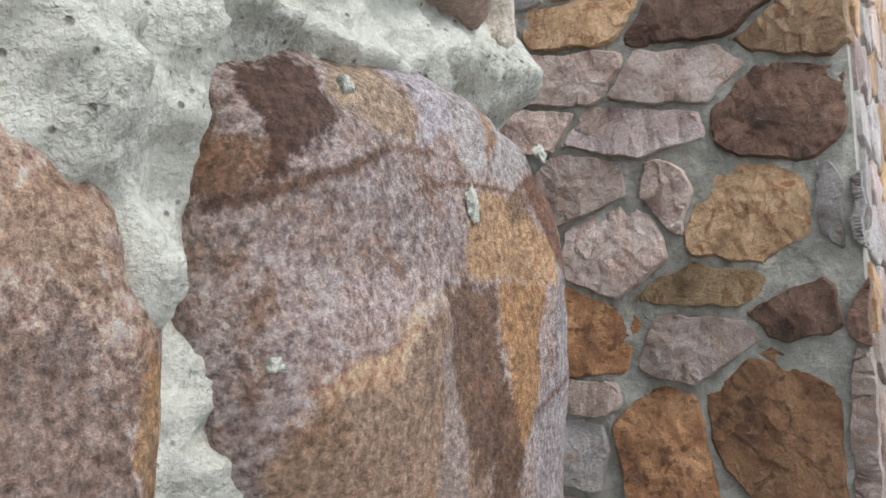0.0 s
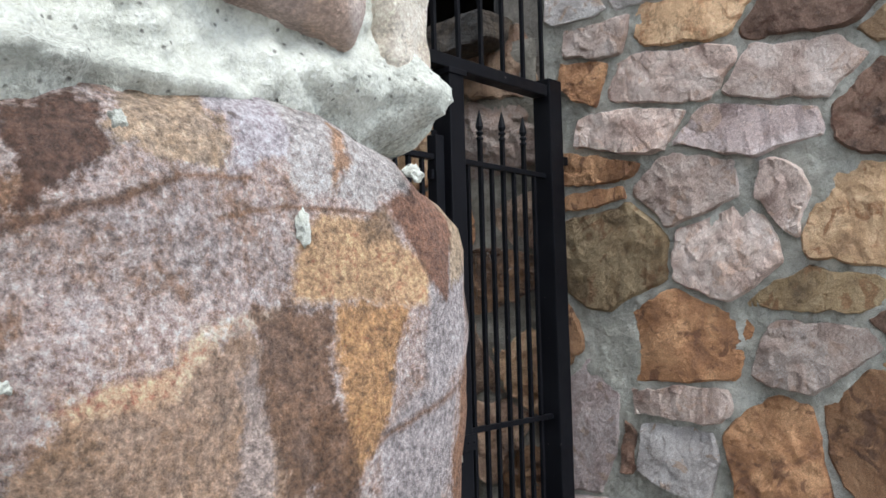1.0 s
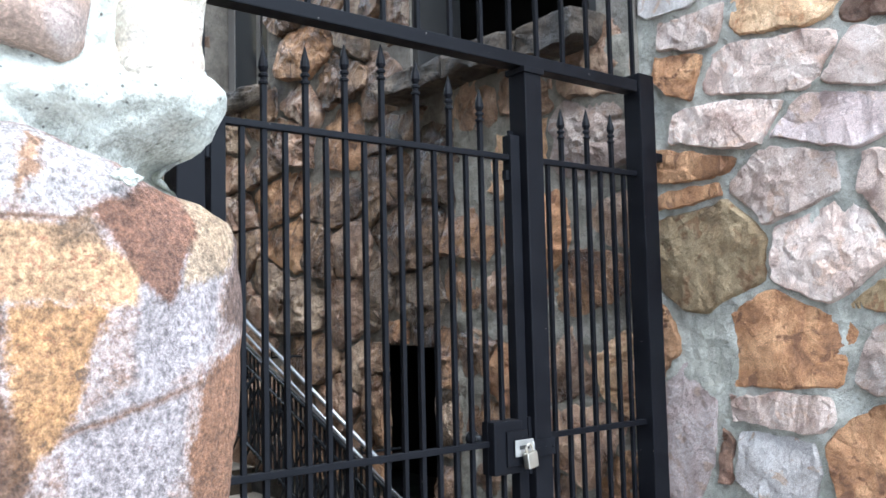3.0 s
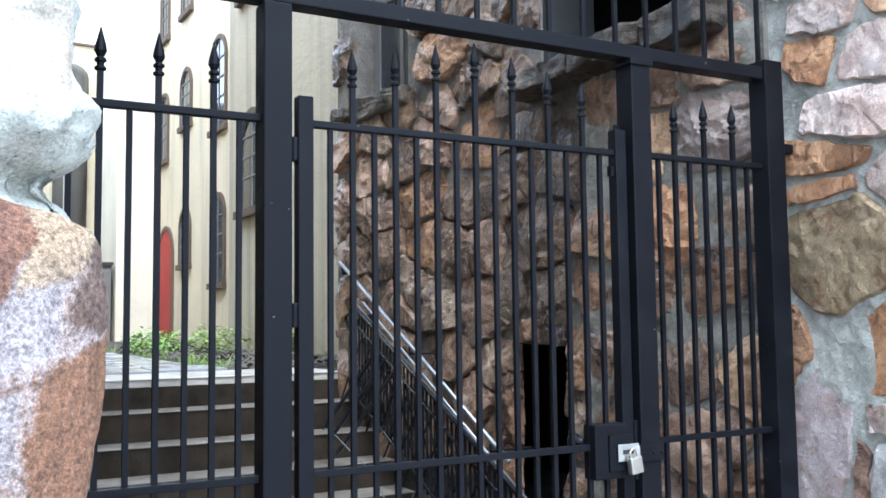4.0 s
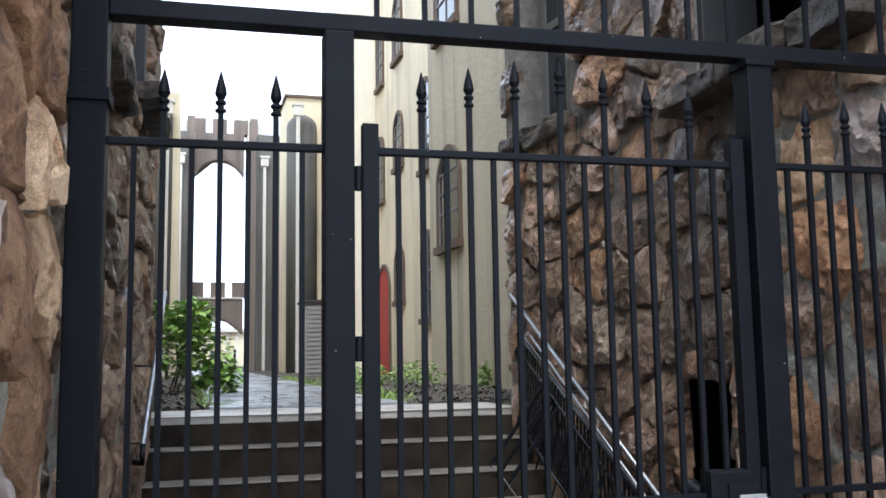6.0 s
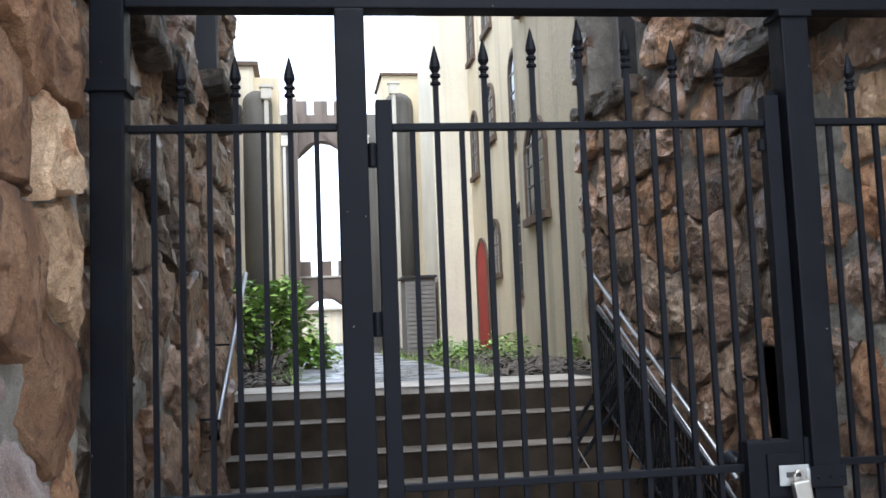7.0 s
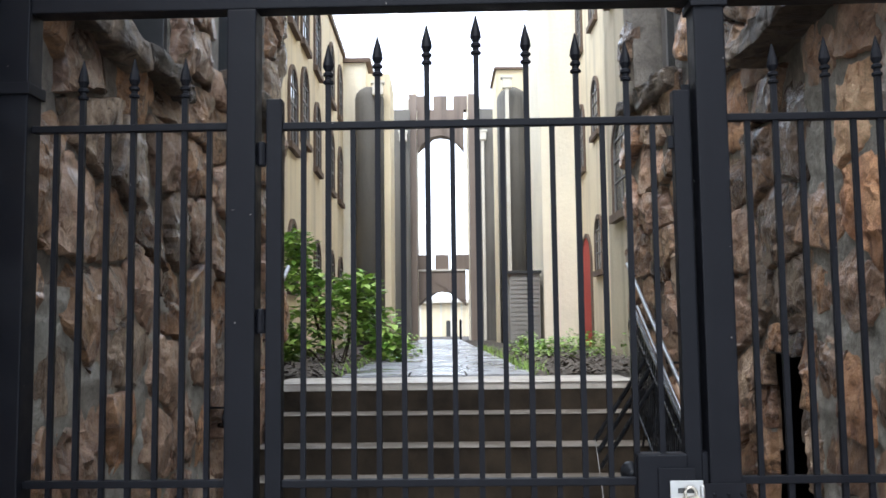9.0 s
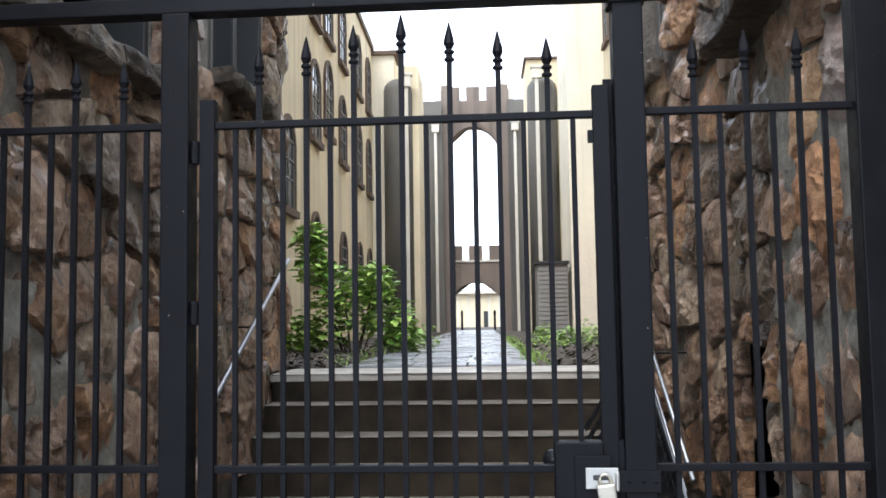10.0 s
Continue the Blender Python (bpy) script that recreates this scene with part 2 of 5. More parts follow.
def stucco_material(name, base, dirt, amount, streak=1.0):
    """Painted render with blotches and rain streaks that run downwards."""
    m, n, l, b = shader(name, 0.85)
    v = coords(n, l, 1.0)
    big = noise_node(n, l, v, 0.7, 7, 0.6)
    col = mix(n, l, ramp(n, l, big, [(0.35, grey(0)), (0.7, grey(0.5))]), base, tuple(0.72 * c for c in base))
    vs = coords(n, l, (2.6, 2.6, 0.12))
    run = noise_node(n, l, vs, 1.0, 6, 0.62)
    col = mix(n, l, ramp(n, l, run, [(0.5, grey(0)), (0.72, grey(amount))]), col, dirt)
    sand = noise_node(n, l, v, 60, 4, 0.7)
    col = mix(n, l, 0.35, col, ramp(n, l, sand, [(0.3, grey(0.36)), (0.7, grey(0.64))]), "OVERLAY")
    l.new(col, b.inputs["Base Color"])
    k = bump(n, l, b, noise_node(n, l, v, 9, 7, 0.65), 0.5, 0.03)
    bump(n, l, b, sand, 0.4, 0.006, k)
    return m


STUCCO = stucco_material("cream_yellow_stucco", (0.72, 0.61, 0.42), (0.36, 0.30, 0.22), 0.6)
STUCCO_PALE = stucco_material("pale_cream_stucco", (0.78, 0.71, 0.56), (0.44, 0.38, 0.30), 0.45)
STUCCO_WORN = stucco_material("weathered_stucco", (0.50, 0.43, 0.31), (0.26, 0.225, 0.17), 0.75)
STUCCO_GREY = stucco_material("black_stained_stucco", (0.135, 0.125, 0.11), (0.04, 0.037, 0.034), 0.85)
TRIM_BROWN = stucco_material("dark_brown_stone_trim", (0.12, 0.08, 0.055), (0.05, 0.035, 0.03), 0.6)
RED_BROWN = stucco_material("red_brown_weathered_render", (0.205, 0.16, 0.13), (0.10, 0.082, 0.068), 0.7)
PIPE = stucco_material("pale_painted_downspout", (0.62, 0.58, 0.50), (0.35, 0.3, 0.25), 0.4)
RED = stucco_material("red_door_paint", (0.42, 0.045, 0.03), (0.25, 0.03, 0.02), 0.3)
SHED = stucco_material("weathered_grey_boards", (0.26, 0.25, 0.23), (0.14, 0.13, 0.12), 0.6)


def ground_material(name, a, c, rough, scale=4.0, bd=0.01, gloss=None):
    m, n, l, b = shader(name, rough)
    v = coords(n, l, 1.0)
    big = noise_node(n, l, v, scale, 8, 0.62)
    col = ramp(n, l, big, [(0.3, a), (0.7, c)])
    sand = noise_node(n, l, v, 130, 4, 0.7)
    col = mix(n, l, 0.6, col, ramp(n, l, sand, [(0.3, grey(0.34)), (0.7, grey(0.68))]), "OVERLAY")
    l.new(col, b.inputs["Base Color"])
    lo = rough if gloss is None else gloss
    l.new(ramp(n, l, noise_node(n, l, v, 1.6, 6, 0.6), [(0.42, grey(lo)), (0.62, grey(rough))]), b.inputs["Roughness"])
    k = bump(n, l, b, noise_node(n, l, v, scale * 5, 8, 0.65), 0.5, bd)
    bump(n, l, b, sand, 0.3, 0.003, k)
    return m


CONCRETE = ground_material("damp_concrete", (0.09, 0.075, 0.058), (0.24, 0.21, 0.175), 0.7, 3.0, 0.006, 0.4)
SLAB = ground_material("pale_worn_concrete", (0.30, 0.27, 0.23), (0.50, 0.46, 0.40), 0.75, 3.0, 0.006, 0.4)
# Near-black concrete: shade on the step fronts is put into the colour.
RISER = ground_material("shade_dark_concrete", (0.013, 0.0095, 0.0065), (0.040, 0.030, 0.020), 0.85, 4.0)
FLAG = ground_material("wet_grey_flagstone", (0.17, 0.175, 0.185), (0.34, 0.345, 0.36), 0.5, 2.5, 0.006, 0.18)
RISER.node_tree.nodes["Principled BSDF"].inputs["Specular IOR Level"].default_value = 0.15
SOIL = ground_material("dark_mulch", (0.03, 0.024, 0.019), (0.085, 0.07, 0.055), 0.95, 12.0, 0.03)
CHIP = ground_material("bark_chips", (0.05, 0.04, 0.032), (0.16, 0.135, 0.11), 0.85, 12.0, 0.01)
ASPHALT = ground_material("damp_concrete_paving", (0.15, 0.145, 0.135), (0.25, 0.243, 0.23), 0.8, 2.0, 0.006, 0.5)


def leaf_material(name, a, c):
    m, n, l, b = shader(name, 0.5)
    info = n.new("ShaderNodeNewGeometry")
    l.new(ramp(n, l, info.outputs["Random Per Island"], [(0.0, a), (1.0, c)]), b.inputs["Base Color"])
    b.inputs["Subsurface Weight"].default_value = 0.0
    b.inputs["Transmission Weight"].default_value = 0.0
    return m


LEAF = leaf_material("fresh_green_leaves", (0.13, 0.28, 0.04), (0.42, 0.58, 0.14))
LEAF_DARK = leaf_material("low_green_leaves", (0.12, 0.23, 0.04), (0.34, 0.50, 0.11))
TWIG = ground_material("brown_twigs", (0.05, 0.035, 0.025), (0.11, 0.08, 0.055), 0.9, 20)


def plain(name, base, rough, metal=0.0):
    m, n, l, b = shader(name, rough, metal)
    v = coords(n, l, 1.0)
    w = noise_node(n, l, v, 8, 6, 0.6)
    l.new(mix(n, l, w, tuple(0.75 * c for c in base), tuple(min(1, 1.2 * c) for c in base)), b.inputs["Base Color"])
    return m


# Near-black base: the darkness of the unlit rooms is put into the colour.
DARK_INSIDE = plain("painted_dark_room", (0.02, 0.018, 0.016), 0.9)
SASH = plain("grey_painted_sash", (0.17, 0.16, 0.15), 0.6)
SASH_DARK = plain("dark_sash", (0.03, 0.03, 0.03), 0.5)
GLASS, gn, gl, gb = shader("dark_window_glass", 0.06)
gb.inputs["Base Color"].default_value = (0.03, 0.035, 0.04, 1)
gb.inputs["Specular IOR Level"].default_value = 0.7


# ---- building blocks ----
def mesh_of(name, bm, mat, smooth=False):
    me = bpy.data.meshes.new(name)
    bm.to_mesh(me)
    bm.free()
    me.materials.append(mat)
    if smooth:
        me.polygons.foreach_set("use_smooth", [True] * len(me.polygons))
    return me


def part(name, bm, mat, parent=None, label="", smooth=False):
    ob = new(name, mesh_of(name, bm, mat, smooth))
    if parent:
        ob.parent = parent
    if label:
        ob["label"] = label
    return ob


def thing(name, label, category, group="", kind="", m=None):
    ob = new(name)
    ob.empty_display_size = 0.1
    if m is not None:
        ob.matrix_world = m
    return tagged(ob, label, category, group, kind)


def box(bm, x0, x1, y0, y1, z0, z1, bevel=0.0):
    r = bmesh.ops.create_cube(bm, size=1.0, matrix=Matrix.LocRotScale(
        ((x0 + x1) / 2, (y0 + y1) / 2, (z0 + z1) / 2), None, (abs(x1 - x0), abs(y1 - y0), abs(z1 - z0))))
    if bevel:
        es = list({e for v in r["verts"] for e in v.link_edges})
        bmesh.ops.bevel(bm, geom=es, offset=bevel, segments=2, affect="EDGES", profile=0.6)
    return bm


def one_box(x0, x1, y0, y1, z0, z1, bevel=0.0):
    return box(bmesh.new(), x0, x1, y0, y1, z0, z1, bevel)


def lathe(bm, profile, segs=12, at=(0, 0, 0)):
    rings = []
    for r, z in profile:
        rings.append([bm.verts.new((at[0] + r * math.cos(2 * math.pi * k / segs), at[1] + r * math.sin(2 * math.pi * k / segs), at[2] + z))
                      for k in range(segs)])
    for a, b in zip(rings, rings[1:]):
        for k in range(segs):
            bm.faces.new((a[k], a[(k + 1) % segs], b[(k + 1) % segs], b[k]))
    bm.faces.new(rings[0][::-1])
    bm.faces.new(rings[-1])
    return bm


def tube(bm, pts, r, segs=8):
    """A round bar along a line of points."""
    pts = [Vector(p) for p in pts]
    rings = []
    for i, p in enumerate(pts):
        d = (pts[min(i + 1, len(pts) - 1)] - pts[max(i - 1, 0)]).normalized()
        s = d.cross(Vector((0, 0, 1)) if abs(d.z) < 0.9 else Vector((1, 0, 0))).normalized()
        u = s.cross(d)
        rings.append([bm.verts.new(p + r * (math.cos(2 * math.pi * k / segs) * s + math.sin(2 * math.pi * k / segs) * u)) for k in range(segs)])
    for a, b in zip(rings, rings[1:]):
        for k in range(segs):
            bm.faces.new((a[k], a[(k + 1) % segs], b[(k + 1) % segs], b[k]))
    bm.faces.new(rings[0][::-1])
    bm.faces.new(rings[-1])
    return bm


def slab_cells(bm, a0, a1, b0, b1, holes, put):
    """Boxes that fill a rectangle but for its holes; put(bm, a0, a1, b0, b1) adds one."""
    aa = sorted({a0, a1, *[min(max(h[0], a0), a1) for h in holes], *[min(max(h[1], a0), a1) for h in holes]})
    bb = sorted({b0, b1, *[min(max(h[2], b0), b1) for h in holes], *[min(max(h[3], b0), b1) for h in holes]})
    for p, q in zip(aa, aa[1:]):
        lo = None
        for r, s in zip(bb, bb[1:]):
            ca, cb = (p + q) / 2, (r + s) / 2
            solid = not any(h[0] < ca < h[1] and h[2] < cb < h[3] for h in holes)
            if solid and lo is None:
                lo = r
            if lo is not None and (not solid or s == bb[-1]):
                put(bm, p, q, lo, s if solid else r)
                lo = None
    return bm


def clip(poly, px, py, nx, ny):
    """Keeps the part of poly where (p - (px, py)) . n <= 0."""
    out = []
    for (x0, y0), (x1, y1) in zip(poly, poly[1:] + poly[:1]):
        d0, d1 = (x0 - px) * nx + (y0 - py) * ny, (x1 - px) * nx + (y1 - py) * ny
        if d0 <= 0:
            out.append((x0, y0))
        if d0 * d1 < 0:
            k = d0 / (d0 - d1)
            out.append((x0 + k * (x1 - x0), y0 + k * (y1 - y0)))
    return out


def rubble(rng, a0, a1, b0, b1, w, h, joint, holes=()):
    """Outlines of rough coursed stones over a rectangle: jittered seeds, each with its cell."""
    seeds = []
    rows = max(1, round((b1 - b0) / h))
    for r in range(rows):
        n = max(1, round((a1 - a0) / (w * rng.uniform(0.8, 1.25))))
        for k in range(n):
            seeds.append((a0 + (k + 0.5 + 0.5 * (r % 2) - 0.25 + rng.uniform(-0.32, 0.32)) * (a1 - a0) / n,
                          b0 + (r + 0.5 + rng.uniform(-0.34, 0.34)) * (b1 - b0) / rows))
    k2 = (w / h) ** 1.2
    out = []
    for i, (a, b) in enumerate(seeds):
        if any(q[0] < a < q[1] and q[2] < b < q[3] for q in holes):
            continue
        poly = [(a0, b0), (a1, b0), (a1, b1), (a0, b1)]
        for j, (c, d) in enumerate(seeds):
            if i != j and abs(c - a) < 3.2 * w and abs(d - b) < 3.2 * h:
                nx, ny = c - a, (d - b) * k2
                s = math.hypot(nx, ny)
                poly = clip(poly, (a + c) / 2 - nx / s * joint / 2, (b + d) / 2 - ny / s * joint / 2, nx, ny)
                if len(poly) < 3:
                    break
        for q in holes:
            if len(poly) >= 3:
                gaps = [(a - q[1], (q[1] + joint / 2, 0, -1, 0)), (q[0] - a, (q[0] - joint / 2, 0, 1, 0)),
                        (b - q[3], (0, q[3] + joint / 2, 0, -1)), (q[2] - b, (0, q[2] - joint / 2, 0, 1))]
                if min(p[0] for p in poly) < q[1] and max(p[0] for p in poly) > q[0] and min(p[1] for p in poly) < q[3] and max(p[1] for p in poly) > q[2]:
                    poly = clip(poly, *max(gaps)[1])
        if len(poly) >= 3 and max(p[0] for p in poly) - min(p[0] for p in poly) > 0.05:
            out.append(poly)
    return out


def outline(poly, n, wobble, seed, soft=0.07):
    """Resamples a polygon to n points, with softened corners and a little wander."""
    m = len(poly)
    pts = []
    for i in range(m):
        p, q, r = Vector(poly[i - 1]), Vector(poly[i]), Vector(poly[(i + 1) % m])
        pts += [q.lerp(p, soft), q * 0.72 + (p.lerp(q, 1 - soft) + r.lerp(q, 1 - soft)) * 0.14, q.lerp(r, soft)]
    lens = [(pts[(i + 1) % len(pts)] - pts[i]).length for i in range(len(pts))]
    total, out, i, run = sum(lens), [], 0, 0.0
    for k in range(n):
        d = total * k / n
        while run + lens[i] < d:
            run += lens[i]
            i += 1
        p = pts[i].lerp(pts[(i + 1) % len(pts)], (d - run) / max(lens[i], 1e-6))
        w = Vector((noise.noise((p.x * 9, p.y * 9, seed)), noise.noise((p.x * 9, p.y * 9, seed + 40))))
        w += 0.5 * Vector((noise.noise((p.x * 27, p.y * 27, seed)), noise.noise((p.x * 27, p.y * 27, seed + 40))))
        out.append(p + wobble * w)
    return out


def rock(poly, origin, A, B, N, rng, proud=0.03, back=0.04, n=14, rings=(1.0, 0.93, 0.7, 0.4), rough=0.015, freq=7.0, wobble=0.012, tilt=0.12, edge=0.45):
    """One stone: its outline lies in the plane origin + a*A + b*B, and its broken face stands out along N."""
    seed = rng.uniform(0, 90)
    ring = outline(poly, n, wobble, seed)
    c = sum(ring, Vector((0, 0))) / n
    ta, tb = rng.uniform(-tilt, tilt), rng.uniform(-tilt, tilt)
    bm = bmesh.new()

    def spot(p, d):
        w = origin + A * p.x + B * p.y + N * d
        return bm.verts.new(w)

    rows = [[spot(c + (p - c) * 1.01, -back) for p in ring]]
    for k, s in enumerate(rings):
        row = []
        for p in ring:
            q = c + (p - c) * s
            rise = proud * (edge if k == 0 else 1 - 0.25 * s)
            d = rise + (q.x - c.x) * ta + (q.y - c.y) * tb
            if k:
                f = noise.noise((q.x * freq, q.y * freq, seed)) + 0.6 * noise.noise((q.x * freq * 2.3, q.y * freq * 2.3, seed + 9))
                d += rough * f
            row.append(spot(q, max(d, -back * 0.3)))
        rows.append(row)
    for a, b in zip(rows, rows[1:]):
        for k in range(n):
            bm.faces.new((a[k], a[(k + 1) % n], b[(k + 1) % n], b[k]))
    mid = spot(c, proud + rough * noise.noise((c.x * freq, c.y * freq, seed)))
    for k in range(n):
        bm.faces.new((rows[-1][k], rows[-1][(k + 1) % n], mid))
    bmesh.ops.triangulate(bm, faces=[f for f in bm.faces if len(f.verts) > 3])
    return bm


def broken_rock(poly, origin, A, B, N, rng, proud, back=0.06, n=34, rings=8, slope=0.5, planes=6, rough=0.010, wobble=0.02, soft=0.04, layer=0.0):
    """One quarry-faced stone: its face is the underside of several tilted planes, so that it breaks into facets with sharp ridges and small steps."""
    seed = rng.uniform(0, 90)
    ring = outline(poly, n, wobble, seed, soft)
    if sum(a.x * b.y - b.x * a.y for a, b in zip(ring, ring[1:] + ring[:1])) < 0:
        ring.reverse()
    c = sum(ring, Vector((0, 0))) / n
    size = max((p - c).length for p in ring)
    cuts = []
    for k in range(planes):
        g, m = rng.uniform(0, 6.28), slope * rng.uniform(0.25, 1.0)
        cuts.append((rng.uniform(0.0, 0.35) * size * m, m * math.cos(g), m * math.sin(g)))
    lean = rng.uniform(-0.3, 0.3) * slope, rng.uniform(-0.55, 0.1) * slope
    grain = Vector((math.cos(seed), math.sin(seed)))
    bm = bmesh.new()

    def spot(p, d):
        return bm.verts.new(origin + A * p.x + B * p.y + N * d)

    def face(q):
        e = q - c
        e = e + 0.02 * Vector((noise.noise((q.x * 11, q.y * 11, seed)), noise.noise((q.x * 11, q.y * 11, seed + 7))))
        d = min(h - e.x * a - e.y * b for h, a, b in cuts) + lean[0] * e.x + lean[1] * e.y
        if layer:
            t = e.dot(grain) / layer + 1.5 * noise.noise((q.x * 5, q.y * 5, seed + 3))
            d += 0.22 * layer * (t - math.floor(t))
        d += rough * (noise.noise((q.x * 9, q.y * 9, seed)) + 0.7 * noise.noise((q.x * 23, q.y * 23, seed)) + 0.5 * noise.noise((q.x * 50, q.y * 50, seed)))
        return proud + d

    pts = list(ring) + [c + (p - c) * 0.955 for p in ring]
    step = max(size / rings, 0.016)
    inner = [c + (p - c) * 0.90 for p in ring]
    m = int(size / step) + 1
    for i in range(-m, m + 1):
        for k in range(-m, m + 1):
            q = c + Vector((i + 0.5 * (k % 2), k)) * step + 0.3 * step * Vector((rng.uniform(-1, 1), rng.uniform(-1, 1)))
            if all((b - a).x * (q - a).y - (b - a).y * (q - a).x > 0 for a, b in zip(inner, inner[1:] + inner[:1])):
                pts.append(q)
    hull = [(k, (k + 1) % n) for k in range(n)]
    flat, _, tris, _, _, _ = geometry.delaunay_2d_cdt(pts, hull, [], 1, 1e-5)
    rim = set(range(n))
    top = []
    for k, q in enumerate(flat):
        d = max(-0.3 * back, face(q))
        top.append(spot(q, max(-0.4 * back, min(d, proud) - 0.014) if k in rim else d))
    for t in tris:
        bm.faces.new([top[k] for k in t])
    foot = [spot(c + (flat[k] - c) * 1.02, -back) for k in range(n)]
    for k in range(n):
        bm.faces.new((foot[k], foot[(k + 1) % n], top[(k + 1) % n], top[k]))
    bmesh.ops.recalc_face_normals(bm, faces=bm.faces)
    return bm


def lumpy_sheet(bm, origin, A, B, N, a0, a1, b0, b1, step, rough, freq, seed, holes=()):
    """A sheet of mortar with an uneven face."""
    na, nb = max(1, round((a1 - a0) / step)), max(1, round((b1 - b0) / step))
    grid = []
    for i in range(na + 1):
        row = []
        for j in range(nb + 1):
            a, b = a0 + (a1 - a0) * i / na, b0 + (b1 - b0) * j / nb
            d = rough * (noise.noise((a * freq, b * freq, seed)) + 0.5 * noise.noise((a * freq * 2.6, b * freq * 2.6, seed)))
            row.append(bm.verts.new(origin + A * a + B * b + N * d))
        grid.append(row)
    for i in range(na):
        for j in range(nb):
            a, b = a0 + (a1 - a0) * (i + 0.5) / na, b0 + (b1 - b0) * (j + 0.5) / nb
            if not any(h[0] < a < h[1] and h[2] < b < h[3] for h in holes):
                bm.faces.new((grid[i][j], grid[i + 1][j], grid[i + 1][j + 1], grid[i][j + 1]))
    return bm

X, Y, Z = Vector((1, 0, 0)), Vector((0, 1, 0)), Vector((0, 0, 1))

# ---- ground, steps and terrace ----
bm = one_box(-300, 300, -300, 300, -0.3, 0)
tagged(part("ground", bm, ASPHALT), "grey damp paved ground in front of the gate", "ground", kind="structure")

TREADS = [(6.84, 1.125), (6.52, 0.900), (6.20, 0.687), (5.88, 0.490), (5.56, 0.30), (5.24, 0.13)]
steps = thing("entrance_steps", "damp concrete steps rising to a courtyard between stone walls", "steps")
# Pale tops on near-black fronts paint in how light falls on the steps.
for i, (y, z) in enumerate(TREADS):
    y1 = TREADS[i - 1][0] if i else 7.35
    below = TREADS[i + 1][1] if i + 1 < len(TREADS) else 0.0
    part("riser", one_box(0.93, 3.93, y + 0.012, y1 + 0.1, 0, z - 0.006), RISER, steps, "riser face painted dark as the shaded side")
    part("tread", one_box(0.92, 3.95, y, y1 + 0.03, z - 0.006, z), CONCRETE, steps, "thin concrete tread top, paler for the sky it reflects")

# Unseen slab added so less light bounces up inside the passage.
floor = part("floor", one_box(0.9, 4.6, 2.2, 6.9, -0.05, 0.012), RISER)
tagged(floor, "unseen dark floor added to cut bounced light in the passage", "floor", kind="structure")

COURT = Matrix.Translation((2.55, 8, 0)) @ pose(0, 0, 0, 0, 0, 1.8) @ Matrix.Translation((0, -8, 0))
LEVEL = 1.115
terrace = part("courtyard_ground", one_box(-60, 60, 7.4, 300, 0.2, LEVEL), SOIL)
terrace.matrix_world = COURT
tagged(terrace, "dark mulched earth of the courtyard beds", "ground", kind="structure")
kerb = part("landing_edge", one_box(0.90, 3.90, 6.85, 7.75, LEVEL - 0.05, LEVEL + 0.014, 0.008), SLAB)
tagged(kerb, "pale worn concrete edge at the head of the steps", "paving", kind="structure")

# Painted dark like the risers, as the shaded front of the landing.
part("landing_block", one_box(0.91, 4.20, 6.88, 7.75, 0.0, LEVEL - 0.05), RISER, kerb, "face under the landing with shade put into its colour")

path = thing("flagstone_path", "wet grey flagstone path through the courtyard", "path", kind="structure", m=COURT)
rng = random.Random(5)
part("path_bed", one_box(-1.22, 0.62, 7.7, 40, 0.4, LEVEL + 0.01), SOIL, path)
v = 7.72
while v < 38:
    d = rng.uniform(0.5, 0.95) if v < 18 else 1.6
    cuts = [-1.19, -1.19 + rng.uniform(0.45, 0.68), 0.59 - rng.uniform(0.45, 0.68), 0.59]
    for p, q in zip(cuts, cuts[1:]):
        z = LEVEL + 0.028 + rng.uniform(-0.006, 0.008)
        part("flagstone", one_box(p + 0.008, q - 0.008, v + 0.008, v + d - 0.008, LEVEL, z, 0.006), FLAG, path)
    v += d

# ---- stone walls ----
WEST_HOLES = [(2.75, 4.35, 2.98, 4.6), (5.35, 6.75, 3.32, 5.0)]
EAST_HOLES = [(2.66, 4.26, 3.12, 4.6), (4.02, 4.62, -1, 1.40)]
BEND_HOLES = [(1.12, 1.98, 3.42, 5.3)]
# HIGH and HIGHER carry the passage walls up out of view as shading.
TOP, HIGH, HIGHER = 6.4, 7.4, 9.2
BEND = Matrix(((0.987, -0.163, 0, 4.255), (0.163, 0.987, 0, 4.75), (0, 0, 1, 0), (0, 0, 0, 1)))


def put_x(x0, x1):
    return lambda bm, a0, a1, b0, b1: box(bm, x0, x1, a0, a1, b0, b1)


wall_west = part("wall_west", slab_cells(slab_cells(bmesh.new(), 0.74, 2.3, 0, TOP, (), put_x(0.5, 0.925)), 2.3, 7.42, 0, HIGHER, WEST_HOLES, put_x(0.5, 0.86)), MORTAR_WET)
tagged(wall_west, "rough brown rubble stone passage wall, damp, darkened for the shade", "stone wall", kind="structure")
wall_front = part("wall_front", one_box(-3.0, 0.885, 0.37, 0.74, 0, TOP), MORTAR)
tagged(wall_front, "rubble stone wall of pink and rust sandstone in pale mortar", "stone wall", kind="structure")
# Thin front layer; a wider unseen cavity behind it keeps the doorway dark.
bm = slab_cells(bmesh.new(), 0, 2.2, 0, HIGH, BEND_HOLES, put_x(0, 0.03))
slab_cells(bm, 0, 2.2, 0, HIGH, BEND_HOLES + [(0, 1.2, -1, 1.75)], put_x(0.03, 0.42))
bmesh.ops.transform(bm, matrix=BEND, verts=bm.verts)
